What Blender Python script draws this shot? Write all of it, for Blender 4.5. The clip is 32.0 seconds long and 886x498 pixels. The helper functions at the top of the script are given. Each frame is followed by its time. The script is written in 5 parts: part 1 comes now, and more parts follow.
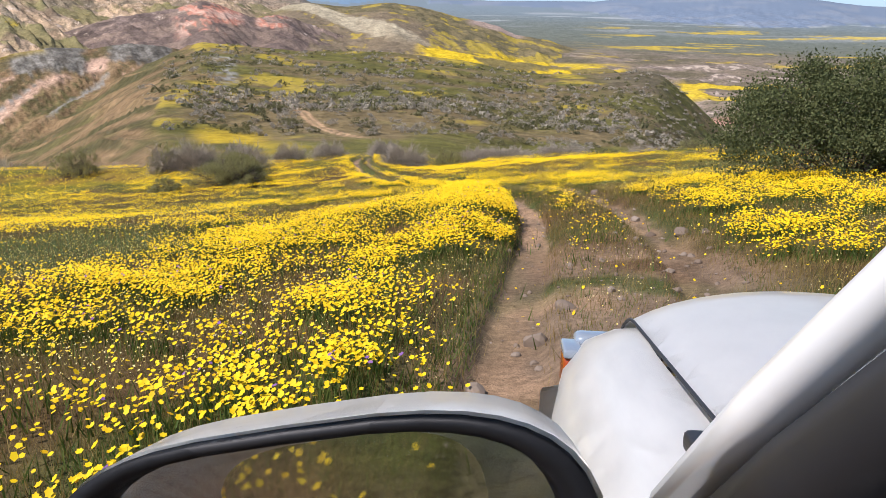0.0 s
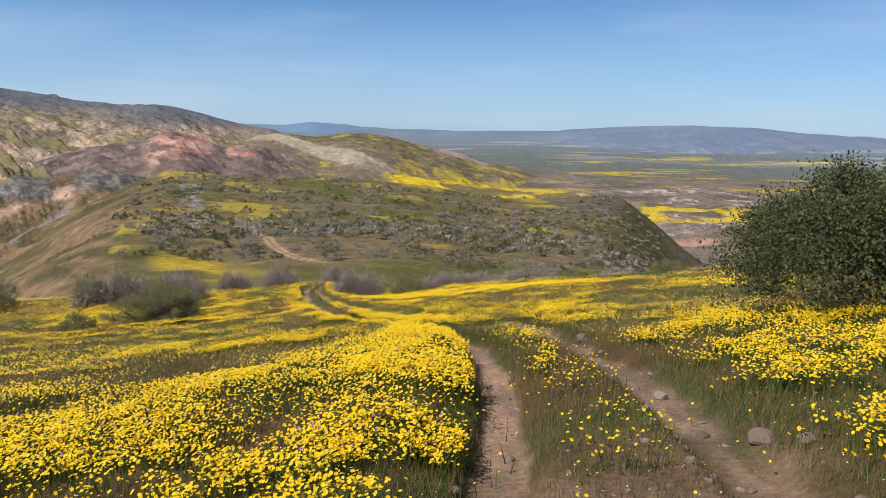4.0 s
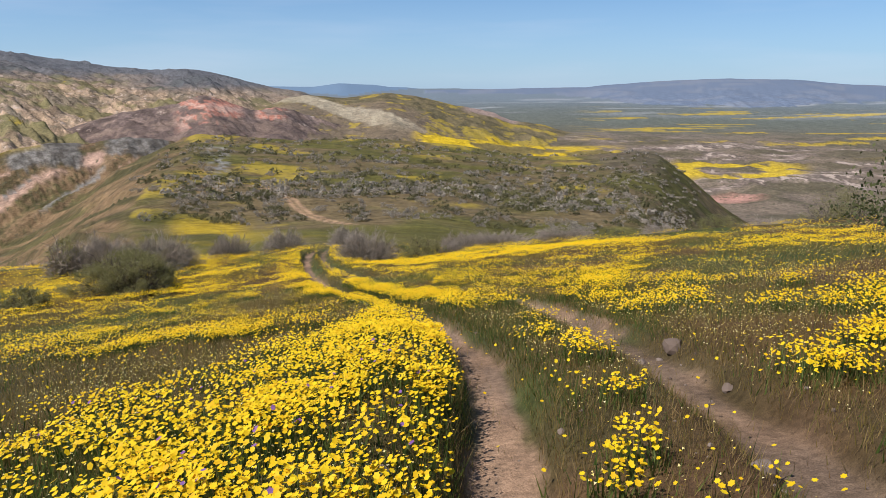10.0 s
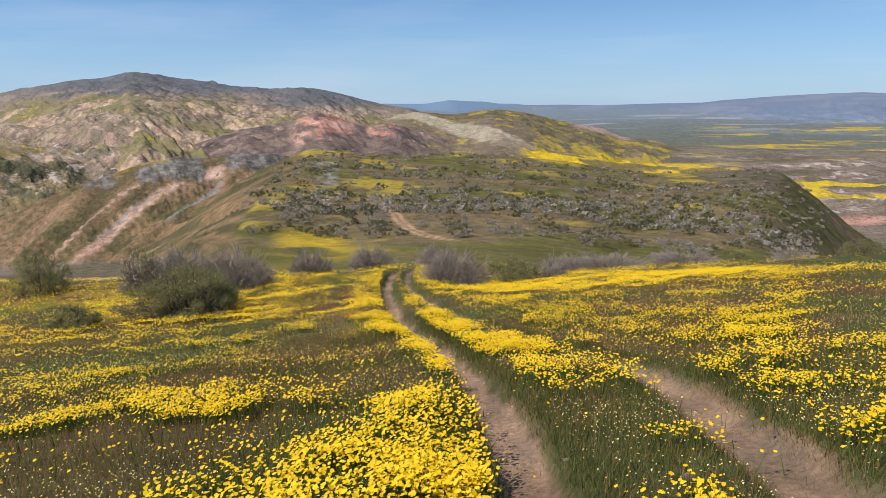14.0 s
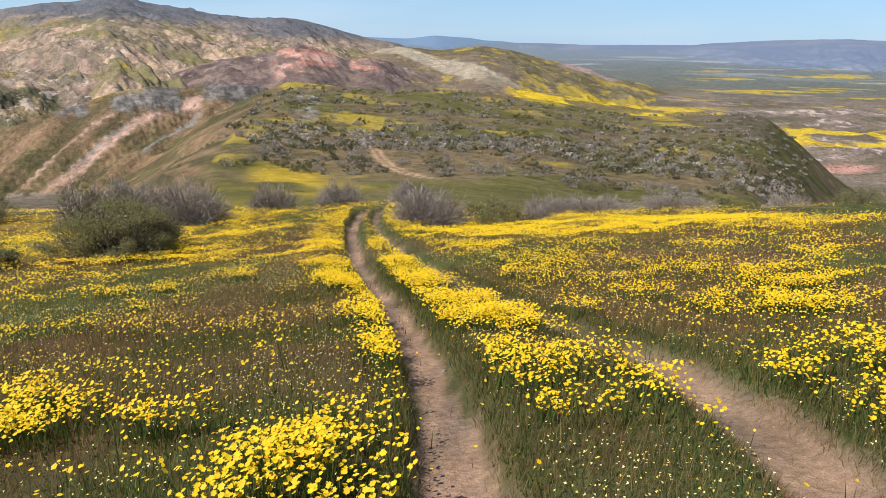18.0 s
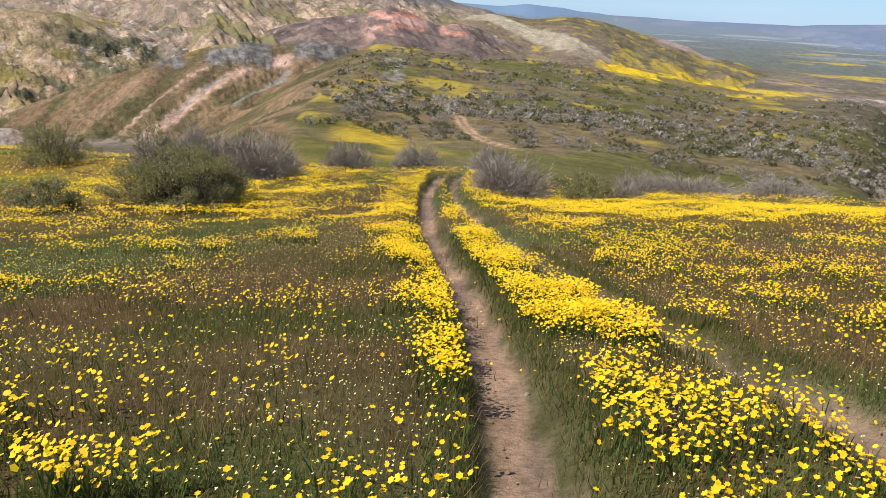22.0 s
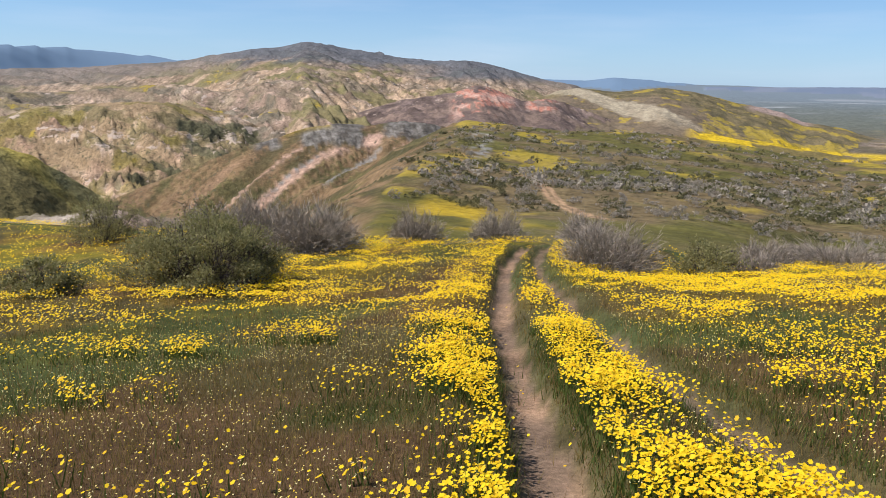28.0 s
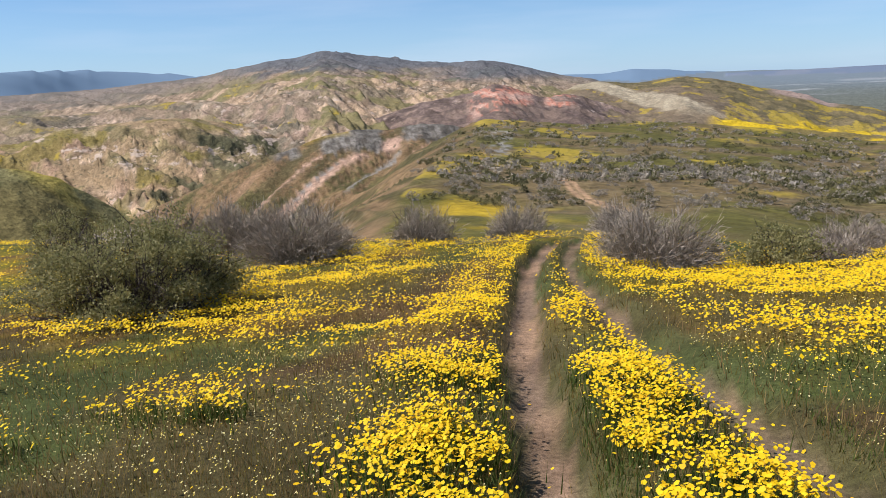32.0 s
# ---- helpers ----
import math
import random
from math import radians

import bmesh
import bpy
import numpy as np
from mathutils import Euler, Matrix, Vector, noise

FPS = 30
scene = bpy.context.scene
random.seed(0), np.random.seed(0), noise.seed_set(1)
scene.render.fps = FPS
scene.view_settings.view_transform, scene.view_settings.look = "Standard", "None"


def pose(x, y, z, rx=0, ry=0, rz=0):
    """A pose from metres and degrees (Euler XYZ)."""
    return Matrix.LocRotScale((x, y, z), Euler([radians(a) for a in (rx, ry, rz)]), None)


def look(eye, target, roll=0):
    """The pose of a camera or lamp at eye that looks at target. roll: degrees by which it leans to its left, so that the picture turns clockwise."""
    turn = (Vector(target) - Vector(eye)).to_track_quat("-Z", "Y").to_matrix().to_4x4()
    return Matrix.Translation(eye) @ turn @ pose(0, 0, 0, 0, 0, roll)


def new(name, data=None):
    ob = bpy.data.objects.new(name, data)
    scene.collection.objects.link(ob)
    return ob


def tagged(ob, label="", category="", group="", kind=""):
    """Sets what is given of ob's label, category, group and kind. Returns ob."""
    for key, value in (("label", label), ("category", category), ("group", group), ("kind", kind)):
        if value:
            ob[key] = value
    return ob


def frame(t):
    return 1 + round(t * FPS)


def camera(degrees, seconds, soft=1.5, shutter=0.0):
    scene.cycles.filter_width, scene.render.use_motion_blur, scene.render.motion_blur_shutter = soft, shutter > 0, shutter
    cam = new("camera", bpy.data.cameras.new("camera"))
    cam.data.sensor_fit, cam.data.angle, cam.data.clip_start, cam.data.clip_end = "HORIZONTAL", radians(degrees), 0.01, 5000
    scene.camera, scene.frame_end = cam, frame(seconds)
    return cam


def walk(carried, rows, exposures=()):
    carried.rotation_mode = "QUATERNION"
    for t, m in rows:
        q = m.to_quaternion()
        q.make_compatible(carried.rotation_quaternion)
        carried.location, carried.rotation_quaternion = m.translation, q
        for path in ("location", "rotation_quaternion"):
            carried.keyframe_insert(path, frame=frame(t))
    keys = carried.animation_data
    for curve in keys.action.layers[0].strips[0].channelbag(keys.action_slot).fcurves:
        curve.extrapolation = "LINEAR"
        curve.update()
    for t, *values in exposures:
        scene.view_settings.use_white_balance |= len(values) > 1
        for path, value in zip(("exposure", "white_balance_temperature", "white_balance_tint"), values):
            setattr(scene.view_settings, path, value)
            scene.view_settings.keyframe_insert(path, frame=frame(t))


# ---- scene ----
# ---------------------------------------------------------------- camera and its way
cam = camera(61.9, 32.0, soft=0.6)
PATH = [
    (0.0, -0.000, 0.000, 1.650, 70.67, -1.40, 1.02),
    (0.5, 0.036, 0.480, 1.589, 73.18, -0.89, 4.15),
    (1.0, 0.119, 0.960, 1.561, 77.58, 0.35, 3.66),
    (1.5, 0.161, 1.428, 1.503, 79.96, 0.41, 3.29),
    (2.0, 0.223, 2.142, 1.333, 80.37, -0.79, 2.27),
    (2.5, 0.315, 2.893, 1.226, 79.95, -0.42, 1.26),
    (3.0, 0.415, 3.624, 1.138, 80.43, -0.27, 0.38),
    (3.5, 0.487, 4.331, 0.947, 80.53, -1.05, -1.06),
    (4.0, 0.586, 4.968, 0.856, 80.22, -1.19, -1.52),
    (4.5, 0.702, 5.661, 0.696, 78.88, -0.05, -1.71),
    (6.5, 1.053, 8.001, 0.179, 76.27, 1.72, -0.29),
    (7.0, 1.027, 8.338, 0.119, 78.26, 0.80, 2.32),
    (7.5, 1.128, 8.948, 0.007, 78.44, 1.48, 3.85),
    (8.0, 1.195, 9.456, -0.090, 77.13, 1.39, 2.47),
    (8.5, 1.246, 10.048, -0.225, 77.56, 0.96, 1.35),
    (9.0, 1.316, 10.508, -0.303, 76.94, 1.02, 0.82),
    (9.5, 1.347, 10.987, -0.411, 77.07, 0.06, 0.38),
    (10.0, 1.396, 11.493, -0.501, 77.14, 0.03, 0.72),
    (10.5, 1.460, 12.128, -0.605, 77.10, 1.50, 1.35),
    (11.0, 1.504, 12.745, -0.699, 77.42, 2.37, 1.63),
    (11.5, 1.536, 13.364, -0.798, 77.45, 2.78, 1.66),
    (12.0, 1.578, 14.064, -0.919, 77.15, 3.46, 2.61),
    (12.5, 1.629, 14.779, -1.029, 76.39, 4.93, 3.22),
    (13.0, 1.660, 15.374, -1.110, 75.86, 4.73, 3.64),
    (13.5, 1.658, 15.951, -1.193, 76.44, 1.58, 6.86),
    (14.0, 1.664, 16.453, -1.277, 78.42, 0.45, 8.98),
    (14.5, 1.705, 17.175, -1.437, 78.15, 2.48, 8.83),
    (15.0, 1.727, 17.876, -1.578, 74.44, 3.50, 6.97),
    (15.5, 1.690, 18.273, -1.674, 73.39, 1.80, 6.10),
    (17.5, 1.603, 19.584, -1.950, 73.84, -0.87, 7.83),
    (18.0, 1.520, 19.927, -2.053, 73.70, -1.15, 7.90),
    (18.5, 1.486, 20.125, -2.110, 72.85, -1.16, 8.54),
    (19.0, 1.461, 20.222, -2.143, 72.48, -1.76, 8.73),
    (19.5, 1.388, 20.422, -2.204, 72.90, -3.06, 10.14),
    (20.0, 1.297, 20.737, -2.326, 72.13, -3.65, 11.55),
    (20.5, 1.250, 20.986, -2.404, 70.58, -3.87, 12.62),
    (21.0, 1.200, 21.353, -2.484, 70.24, -4.00, 13.74),
    (21.5, 1.125, 21.768, -2.590, 70.11, -3.80, 13.69),
    (22.0, 1.068, 22.103, -2.661, 71.09, -3.44, 14.74),
    (22.5, 0.995, 22.420, -2.725, 73.60, -2.77, 16.61),
    (23.0, 0.932, 22.718, -2.794, 75.88, -2.09, 18.02),
    (23.5, 0.882, 23.105, -2.880, 77.21, -2.05, 18.78),
    (24.0, 0.810, 23.577, -3.008, 77.43, -1.86, 18.86),
    (24.5, 0.719, 24.080, -3.144, 76.31, -1.09, 19.69),
    (25.0, 0.643, 24.502, -3.247, 75.27, -0.62, 20.43),
    (25.5, 0.562, 24.927, -3.357, 75.32, -1.07, 20.56),
    (27.5, 0.156, 26.728, -3.799, 75.13, -0.32, 20.67),
    (28.0, 0.011, 27.286, -3.972, 76.53, -1.03, 21.21),
    (28.5, -0.144, 27.891, -4.144, 76.36, -0.15, 21.12),
    (29.0, -0.265, 28.452, -4.262, 75.15, 0.99, 21.55),
    (29.5, -0.382, 28.864, -4.367, 75.32, -0.19, 22.29),
    (30.0, -0.500, 29.350, -4.522, 76.62, -0.58, 22.64),
    (30.5, -0.667, 29.900, -4.648, 77.50, -0.03, 22.79),
    (31.0, -0.863, 30.553, -4.817, 77.92, 0.86, 23.45),
    (31.5, -1.017, 31.216, -4.966, 77.38, 1.67, 23.73),
    (32.0, -1.205, 31.885, -5.117, 76.68, 2.15, 22.46),
]
EXPOSURES = [(0.0, 0.43, 6200, 15), (0.5, 0.28, 6200, 15), (1.0, 0.05, 6200, 15), (10.0, 0.03, 6200, 15), (15.0, 0.08, 6200, 15), (18.0, 0.24, 6200, 15), (22.0, 0.30, 6200, 15), (24.0, 0.20, 6200, 15), (32.0, 0.18, 6200, 15)]
walk(cam, [(t, pose(x, y, z, a, b, c)) for t, x, y, z, a, b, c in PATH], EXPOSURES)

# ---------------------------------------------------------------- sky and sun
SUN_AZ, SUN_EL = -118.0, 52.0      # degrees; azimuth from +y to the right
world = bpy.data.worlds.new("sky")
scene.world = world
world.use_nodes = True
wn = world.node_tree.nodes
sky = wn.new("ShaderNodeTexSky")
sky.sky_type = 'NISHITA'
sky.sun_disc = False
sky.sun_elevation = radians(SUN_EL)
sky.sun_rotation = radians(SUN_AZ)
sky.altitude = 900.0
sky.air_density, sky.dust_density, sky.ozone_density = 0.7, 0.0, 4.0
wn["Background"].inputs["Strength"].default_value = 0.098
tc = wn.new("ShaderNodeTexCoord")
mp = wn.new("ShaderNodeMapping")
mp.inputs["Scale"].default_value = (1.6, 1.6, 14.0)
cirrus = wn.new("ShaderNodeTexNoise")
cirrus.inputs["Scale"].default_value, cirrus.inputs["Detail"].default_value = 1.7, 5
veil = wn.new("ShaderNodeMapRange")
veil.inputs["From Min"].default_value, veil.inputs["From Max"].default_value = 0.48, 0.78
veil.inputs["To Min"].default_value, veil.inputs["To Max"].default_value = 0.0, 0.22
haze = wn.new("ShaderNodeMix")
haze.data_type = 'RGBA'
haze.inputs["B"].default_value = (7.2, 7.8, 8.6, 1)
wl = world.node_tree.links
wl.new(tc.outputs["Generated"], mp.inputs["Vector"])
wl.new(mp.outputs[0], cirrus.inputs["Vector"])
wl.new(cirrus.outputs["Fac"], veil.inputs["Value"])
wl.new(veil.outputs[0], haze.inputs["Factor"])
# the sky's blue by height: clear above, a pale blue veil along the horizon
deep = wn.new("ShaderNodeMix")
deep.data_type, deep.blend_type = 'RGBA', 'MULTIPLY'
deep.inputs["Factor"].default_value = 1.0
deep.inputs["B"].default_value = (0.82, 1.07, 1.10, 1)
split = wn.new("ShaderNodeSeparateXYZ")
low = wn.new("ShaderNodeMapRange")
low.inputs["From Min"].default_value, low.inputs["From Max"].default_value = -0.01, 0.16
low.inputs["To Min"].default_value, low.inputs["To Max"].default_value = 0.8, 0.0
veil_low = wn.new("ShaderNodeMix")
veil_low.data_type = 'RGBA'
veil_low.inputs["B"].default_value = (3.9, 5.2, 6.6, 1)
wl.new(sky.outputs[0], deep.inputs["A"])
wl.new(deep.outputs["Result"], veil_low.inputs["A"])
wl.new(tc.outputs["Generated"], split.inputs[0])
wl.new(split.outputs[2], low.inputs["Value"])
wl.new(low.outputs[0], veil_low.inputs["Factor"])
wl.new(veil_low.outputs["Result"], haze.inputs["A"])
wl.new(haze.outputs["Result"], wn["Background"].inputs["Color"])

sun_data = bpy.data.lights.new("sun", 'SUN')
sun_data.energy, sun_data.angle, sun_data.color = 5.0, radians(0.53), (1.0, 0.94, 0.89)
sun = new("sun", sun_data)
sx, sy, sz = math.sin(radians(SUN_AZ)) * math.cos(radians(SUN_EL)), math.cos(radians(SUN_AZ)) * math.cos(radians(SUN_EL)), math.sin(radians(SUN_EL))
sun.matrix_world = look((sx * 50, sy * 50, sz * 50), (0, 0, 0))


# ---------------------------------------------------------------- numbers: noise on arrays
def hash2(ix, iy, seed):
    h = (ix.astype(np.int64) * 374761393 + iy.astype(np.int64) * 668265263 + seed * 974634777) & 0xFFFFFFFF
    h = ((h ^ (h >> 13)) * 1274126177) & 0xFFFFFFFF
    h = ((h ^ (h >> 16)) * 2246822519) & 0xFFFFFFFF
    return ((h ^ (h >> 15)) & 0xFFFFFF) / float(0xFFFFFF)


def vnoise(x, y, seed=0):
    """Smooth noise, 0 to 1."""
    x, y = np.asarray(x, float), np.asarray(y, float)
    ix, iy = np.floor(x), np.floor(y)
    fx, fy = x - ix, y - iy
    fx, fy = fx * fx * fx * (fx * (fx * 6 - 15) + 10), fy * fy * fy * (fy * (fy * 6 - 15) + 10)
    a, b = hash2(ix, iy, seed), hash2(ix + 1, iy, seed)
    c, d = hash2(ix, iy + 1, seed), hash2(ix + 1, iy + 1, seed)
    return (a + (b - a) * fx) * (1 - fy) + (c + (d - c) * fx) * fy


def fbm(x, y, octaves=4, seed=0, gain=0.5):
    total, amp, norm = 0.0, 1.0, 0.0
    for k in range(octaves):
        total = total + amp * vnoise(x * 2.03 ** k + 17.3 * k, y * 2.03 ** k - 9.1 * k, seed + k)
        norm += amp
        amp *= gain
    return total / norm


def ridged(x, y, octaves=4, seed=0):
    total, amp, norm = 0.0, 1.0, 0.0
    for k in range(octaves):
        n = 1 - abs(2 * vnoise(x * 2.1 ** k + 5.7 * k, y * 2.1 ** k + 3.1 * k, seed + k) - 1)
        total = total + amp * n * n
        norm += amp
        amp *= 0.5
    return total / norm


def step(a, b, v):
    k = np.clip((v - a) / (b - a), 0, 1)
    return k * k * (3 - 2 * k)


def smooth_curve(xs, ys, lo, hi, width):
    """A lookup of the polyline (xs, ys), rounded over the given width."""
    grid = np.linspace(lo, hi, 2400)
    v = np.interp(grid, xs, ys)
    n = max(1, int(width / (hi - lo) * 2400))
    ker = np.hanning(2 * n + 3)
    v = np.convolve(np.pad(v, n + 1, mode="edge"), ker / ker.sum(), mode="valid")
    return lambda q: np.interp(q, grid, v)


# ---------------------------------------------------------------- the lie of the land
# the meadow's height along the track, and the two wheel ruts
MEADOW = smooth_curve([-40, -10, 0, 3.6, 9, 16, 20, 25, 31, 35.7, 41, 45, 50, 54.5, 60, 70, 85, 100, 130, 200],
                      [7.5, 2.0, 0.1, -0.42, -1.54, -2.74, -3.62, -4.92, -6.5, -7.6, -8.7, -9.35, -10.0, -10.5, -11.3, -13.5, -17.5, -22, -33, -62], -60, 220, 6)
RUT_L = smooth_curve([-10, 0, 4.7, 8.8, 12.4, 17, 21, 22.5, 26.4, 30.2, 35.7, 41.2, 46.5, 50, 54.7, 58, 62, 70],
                     [0.1, 0.15, 0.4, 1.0, 1.52, 1.85, 1.75, 1.38, 0.66, -0.33, -2.08, -4.0, -5.5, -6.45, -7.3, -7.5, -6.9, -4.5], -60, 220, 3)
RUT_GAP = smooth_curve([-10, 5, 9, 12, 14, 17, 20, 22, 24, 26, 28, 31, 37.5, 40.3, 43, 47, 50, 52, 56], [1.5, 1.8, 2.0, 1.9, 1.8, 1.75, 1.78, 1.9, 2.2, 2.45, 2.35, 2.05, 1.88, 1.78, 1.55, 1.3, 1.02, 0.9, 0.85], -60, 220, 2.5)


def near_height(x, y, ruts=True):
    xl = RUT_L(y)
    u = x - xl
    z = MEADOW(y) + 0.105 * 40 * np.tanh((u - 0.7) / 40)
    z = z - 1.1 * step(43, 57, y) * step(0.5, 5, u) + 0.5 * step(48, 58, y) * step(-6, -14, u)
    z = z + 0.5 * (fbm(x / 14, y / 14, 3, 11) - 0.5) + 0.10 * (fbm(x / 1.7, y / 1.7, 3, 12) - 0.5)
    if ruts:
        fade = step(64, 56, y)
        wl = 0.22 + 0.07 * fbm(y / 1.3, y * 0 + 3, 2, 31)
        dl, dr = abs(u), abs(u - RUT_GAP(y))
        deep = 0.13 + 0.08 * step(8, 14, y)
        z = z - deep * fade * (step(wl + 0.16, wl - 0.05, dl) + 0.8 * step(wl + 0.18, wl - 0.08, dr))
        z = z + 0.10 * fade * step(0.55, 0.95, dl) * step(2.6, 0.8, dl) * (u < 0) + 0.03 * (fbm(x / 0.25, y / 0.25, 3, 33) - 0.5)
        z = z + 0.22 * step(9, 14, y) * step(23, 17, y) * step(-0.25, -0.8, u) * step(-6, -3, u)
    return z


EX, EY, EZ = 0.0, 20.0, -3.0        # the place the far ridges are laid out from
# ridge: azimuths (degrees), elevations of its crest (degrees), distance, front slope, back slope, gullies (metres, size)
RIDGES = {
    "plateau": ([-33, -28, -24.3, -21.4, -19.2, -16.1, -11.8, -7.7, -3.6, 0.3, 4, 7, 11.2, 14, 16, 18.1, 20.5, 22, 26, 34],
                [-11.0, -8.2, -5.8, -4.35, -3.55, -3.8, -4.2, -4.2, -4.35, -4.75, -5.2, -5.5, -5.3, -5.0, -5.3, -6.75, -8.7, -9.6, -11.5, -13], 560, None, 0.35, 1.5, 60),
    "scarp": ([-62, -50, -46, -42.3, -39.1, -35.8, -34.1, -30.8, -29.1, -26.5, -23.9, -21, -18, -14],
              [-13, -11, -9.6, -8.2, -6.9, -5.75, -5.2, -4.2, -3.9, -4.05, -3.7, -4.0, -5.0, -8], 660, 0.36, 0.4, 9.0, 42),
    "dark_spur": ([-66, -58, -51.9, -50, -48.4, -47.1, -45, -42], [-3.5, -4.2, -5.15, -5.8, -7, -7.8, -9.5, -13], 760, 0.40, 0.4, 4, 60),
    "pale_cliff": ([-58, -53, -50, -48, -46, -44.5, -43, -41.5, -40], [-11.4, -10.7, -10.0, -10.2, -9.8, -10.0, -10.6, -11.8, -13.5], 540, 0.8, 0.25, 6, 9),
    "badlands_near": ([-70, -60, -51.8, -49.7, -46.6, -42.6, -40, -36.5, -34.1, -30, -26], [-3.2, -3.4, -3.5, -2.8, -2.6, -2.4, -2.6, -3.4, -4.6, -5.6, -8], 1150, 0.20, 0.25, 24, 52),
    "badlands_far": ([-70, -52, -48, -42.2, -39.9, -37.2, -35.2, -33.2, -30.7, -29, -27.3, -24, -20], [-1.7, -1.8, -1.8, -1.25, -1.2, -1.75, -1.15, -0.75, -0.9, -2.0, -2.6, -3.2, -4.5], 1750, 0.13, 0.3, 24, 66),
    "red_ridge": ([-31, -27.3, -24.8, -22.2, -20.5, -18.4, -17.1, -14.9, -13, -11.6, -9, -7, -5], [-4, -3.1, -2.25, -1.8, -1.55, -0.87, -1.2, -2.06, -1.75, -2.2, -3.1, -3.6, -5], 1500, 0.17, 0.4, 14, 70),
    "flower_hill": ([-16, -13.5, -12.6, -11.2, -7.9, -5.9, -4.7, -2.3, 0, 3.4, 4.5, 7.3, 9.6, 11.6, 14], [-2.4, -1.6, -1.15, -0.98, -1.2, -0.94, -0.83, -1.13, -1.66, -2.32, -2.86, -3.25, -3.9, -5.1, -7], 2050, 0.085, 0.3, 9, 90),
    "yellow_spur": ([-5, -3, -1.1, 2, 4.7, 7, 9.4, 11.7, 13.2, 15], [-4.2, -3.75, -4.0, -4.5, -4.8, -5.0, -5.1, -5.05, -5.5, -7], 1420, 0.16, 0.35, 6, 70),
    "mountain": ([-75, -60, -52, -46.5, -40.2, -35.5, -33.1, -31.4, -28.6, -24.8, -22.2, -18.8, -16.3, -13.7, -11, -9], [-0.9, -0.6, -0.35, -0.12, 0.42, 1.33, 1.59, 1.98, 1.61, 1.08, 0.8, 0.86, 0.33, -0.37, -0.8, -2], 3500, 0.085, 0.2, 26, 120),
    "hazy_range": ([-90, -62, -51.3, -47.3, -43.9, -40.2, -37, -34], [1.0, 1.4, 1.25, 1.2, 0.96, 0.55, 0.1, -1], 4750, 0.6, 0.1, 0, 400),
    "far_hump": ([-16, -13.7, -10.4, -8.4, -5.5, -2], [-0.45, -0.38, -0.39, -0.1, -0.33, -0.6], 4780, 0.10, 0.1, 4, 300),
    "east_range": ([-2, 2.6, 10.2, 15, 20.3, 24.5, 27.8, 33, 45, 80], [-0.65, -0.6, -0.45, 0.01, 0.2, 0.06, -0.25, -0.4, -0.2, -0.3], 4700, 0.09, 0.1, 22, 420),
}
NAMES = list(RIDGES)
CRESTS = [smooth_curve(v[0], v[1], -95, 95, 0.7) for v in RIDGES.values()]
PLAIN = smooth_curve([60, 130, 300, 500, 700, 900, 1200, 2000, 3000, 4000, 4950], [-16, -15, -13, -11.5, -10.2, -8.6, -6.4, -3.7, -2.05, -1.15, -0.55], 0, 5000, 160)
LANE_D, LANE_A = [150, 160, 167, 180, 196, 215, 246, 256, 264], [-7.6, -9.3, -10.4, -11.4, -12.2, -12.8, -13.4, -14.6, -16.2]     # the lane over the hillside
PLATEAU_R, PLATEAU_E = [60, 110, 150, 205, 255, 285, 400, 560], [-16, -12.2, -10.6, -8.6, -7.6, -7.2, -5.6, -4.3]


def ridge_height(k, x, y, az, r, waz):
    """The surface of one landform, before it meets the others."""
    name = NAMES[k]
    azs, els, rk, sf, sb, gully, size = RIDGES[name]
    ak = az + 5.5 * step(420, 130, r) * step(0, -10, az) if sf is None else (waz if rk > 900 else az)
    e = CRESTS[k](ak) + (0.03 if rk > 4000 or sf is None else 0.10 if rk > 900 else 0.14) * (fbm(az / 1.1, az * 0 + k, 4, 300 + k) - 0.5)
    rr = rk * (1 + 0.10 * (vnoise(az / 9, az * 0 + k, 40 + k) - 0.5))
    crest = EZ + rr * np.tan(np.radians(e))
    d = rr - r
    if sf is None:
        prof = np.interp(r, PLATEAU_R, PLATEAU_E) - np.interp(rr, PLATEAU_R, PLATEAU_E)
        z = EZ + r * np.tan(np.radians(e + prof * step(24, 12, az) - 0.014 * np.maximum(d, 0) * step(10, 24, az)))
        z = np.where(d < 0, crest + sb * d, z)
        z = z + 3.0 * (fbm(x / 45, y / 45, 4, 61) - 0.5) * step(90, 160, r)
        run = np.radians(az) * 420 + 0.45 * r
        z = z + 5.0 * step(-18.5, -22, ak) * step(120, 200, r) * (ridged(run / 26 + 0.6 * fbm(x / 40, y / 40, 2, 62), r / 90, 3, 63) - 0.45)
        return np.where((ak < azs[0]) | (ak > azs[-1]), -1e4, z)
    z = crest - np.where(d > 0, sf * d, -sb * d)
    along = np.radians(az + (0.10 * d if name == "scarp" else 0)) * rk - (0.6 * d if rk > 900 else 0)
    warp = 1.2 * (fbm(x / size / 2, y / size / 2, 2, 70 + k) - 0.5)
    g = ridged(along / size + warp, r / (2.4 * size) + warp, 4, 50 + k) - 0.42
    g2 = ridged(along / size * 3.1 + warp, r / (0.8 * size), 3, 120 + k) - 0.42
    z = z + gully * step(0, 1.6 * size, abs(d)) * (1.25 * g + 0.45 * g2) + 0.12 * gully * (fbm(x / size * 7, y / size * 7, 3, 90 + k) - 0.5)
    return np.where((ak < azs[0]) | (ak > azs[-1]), -1e4, z)


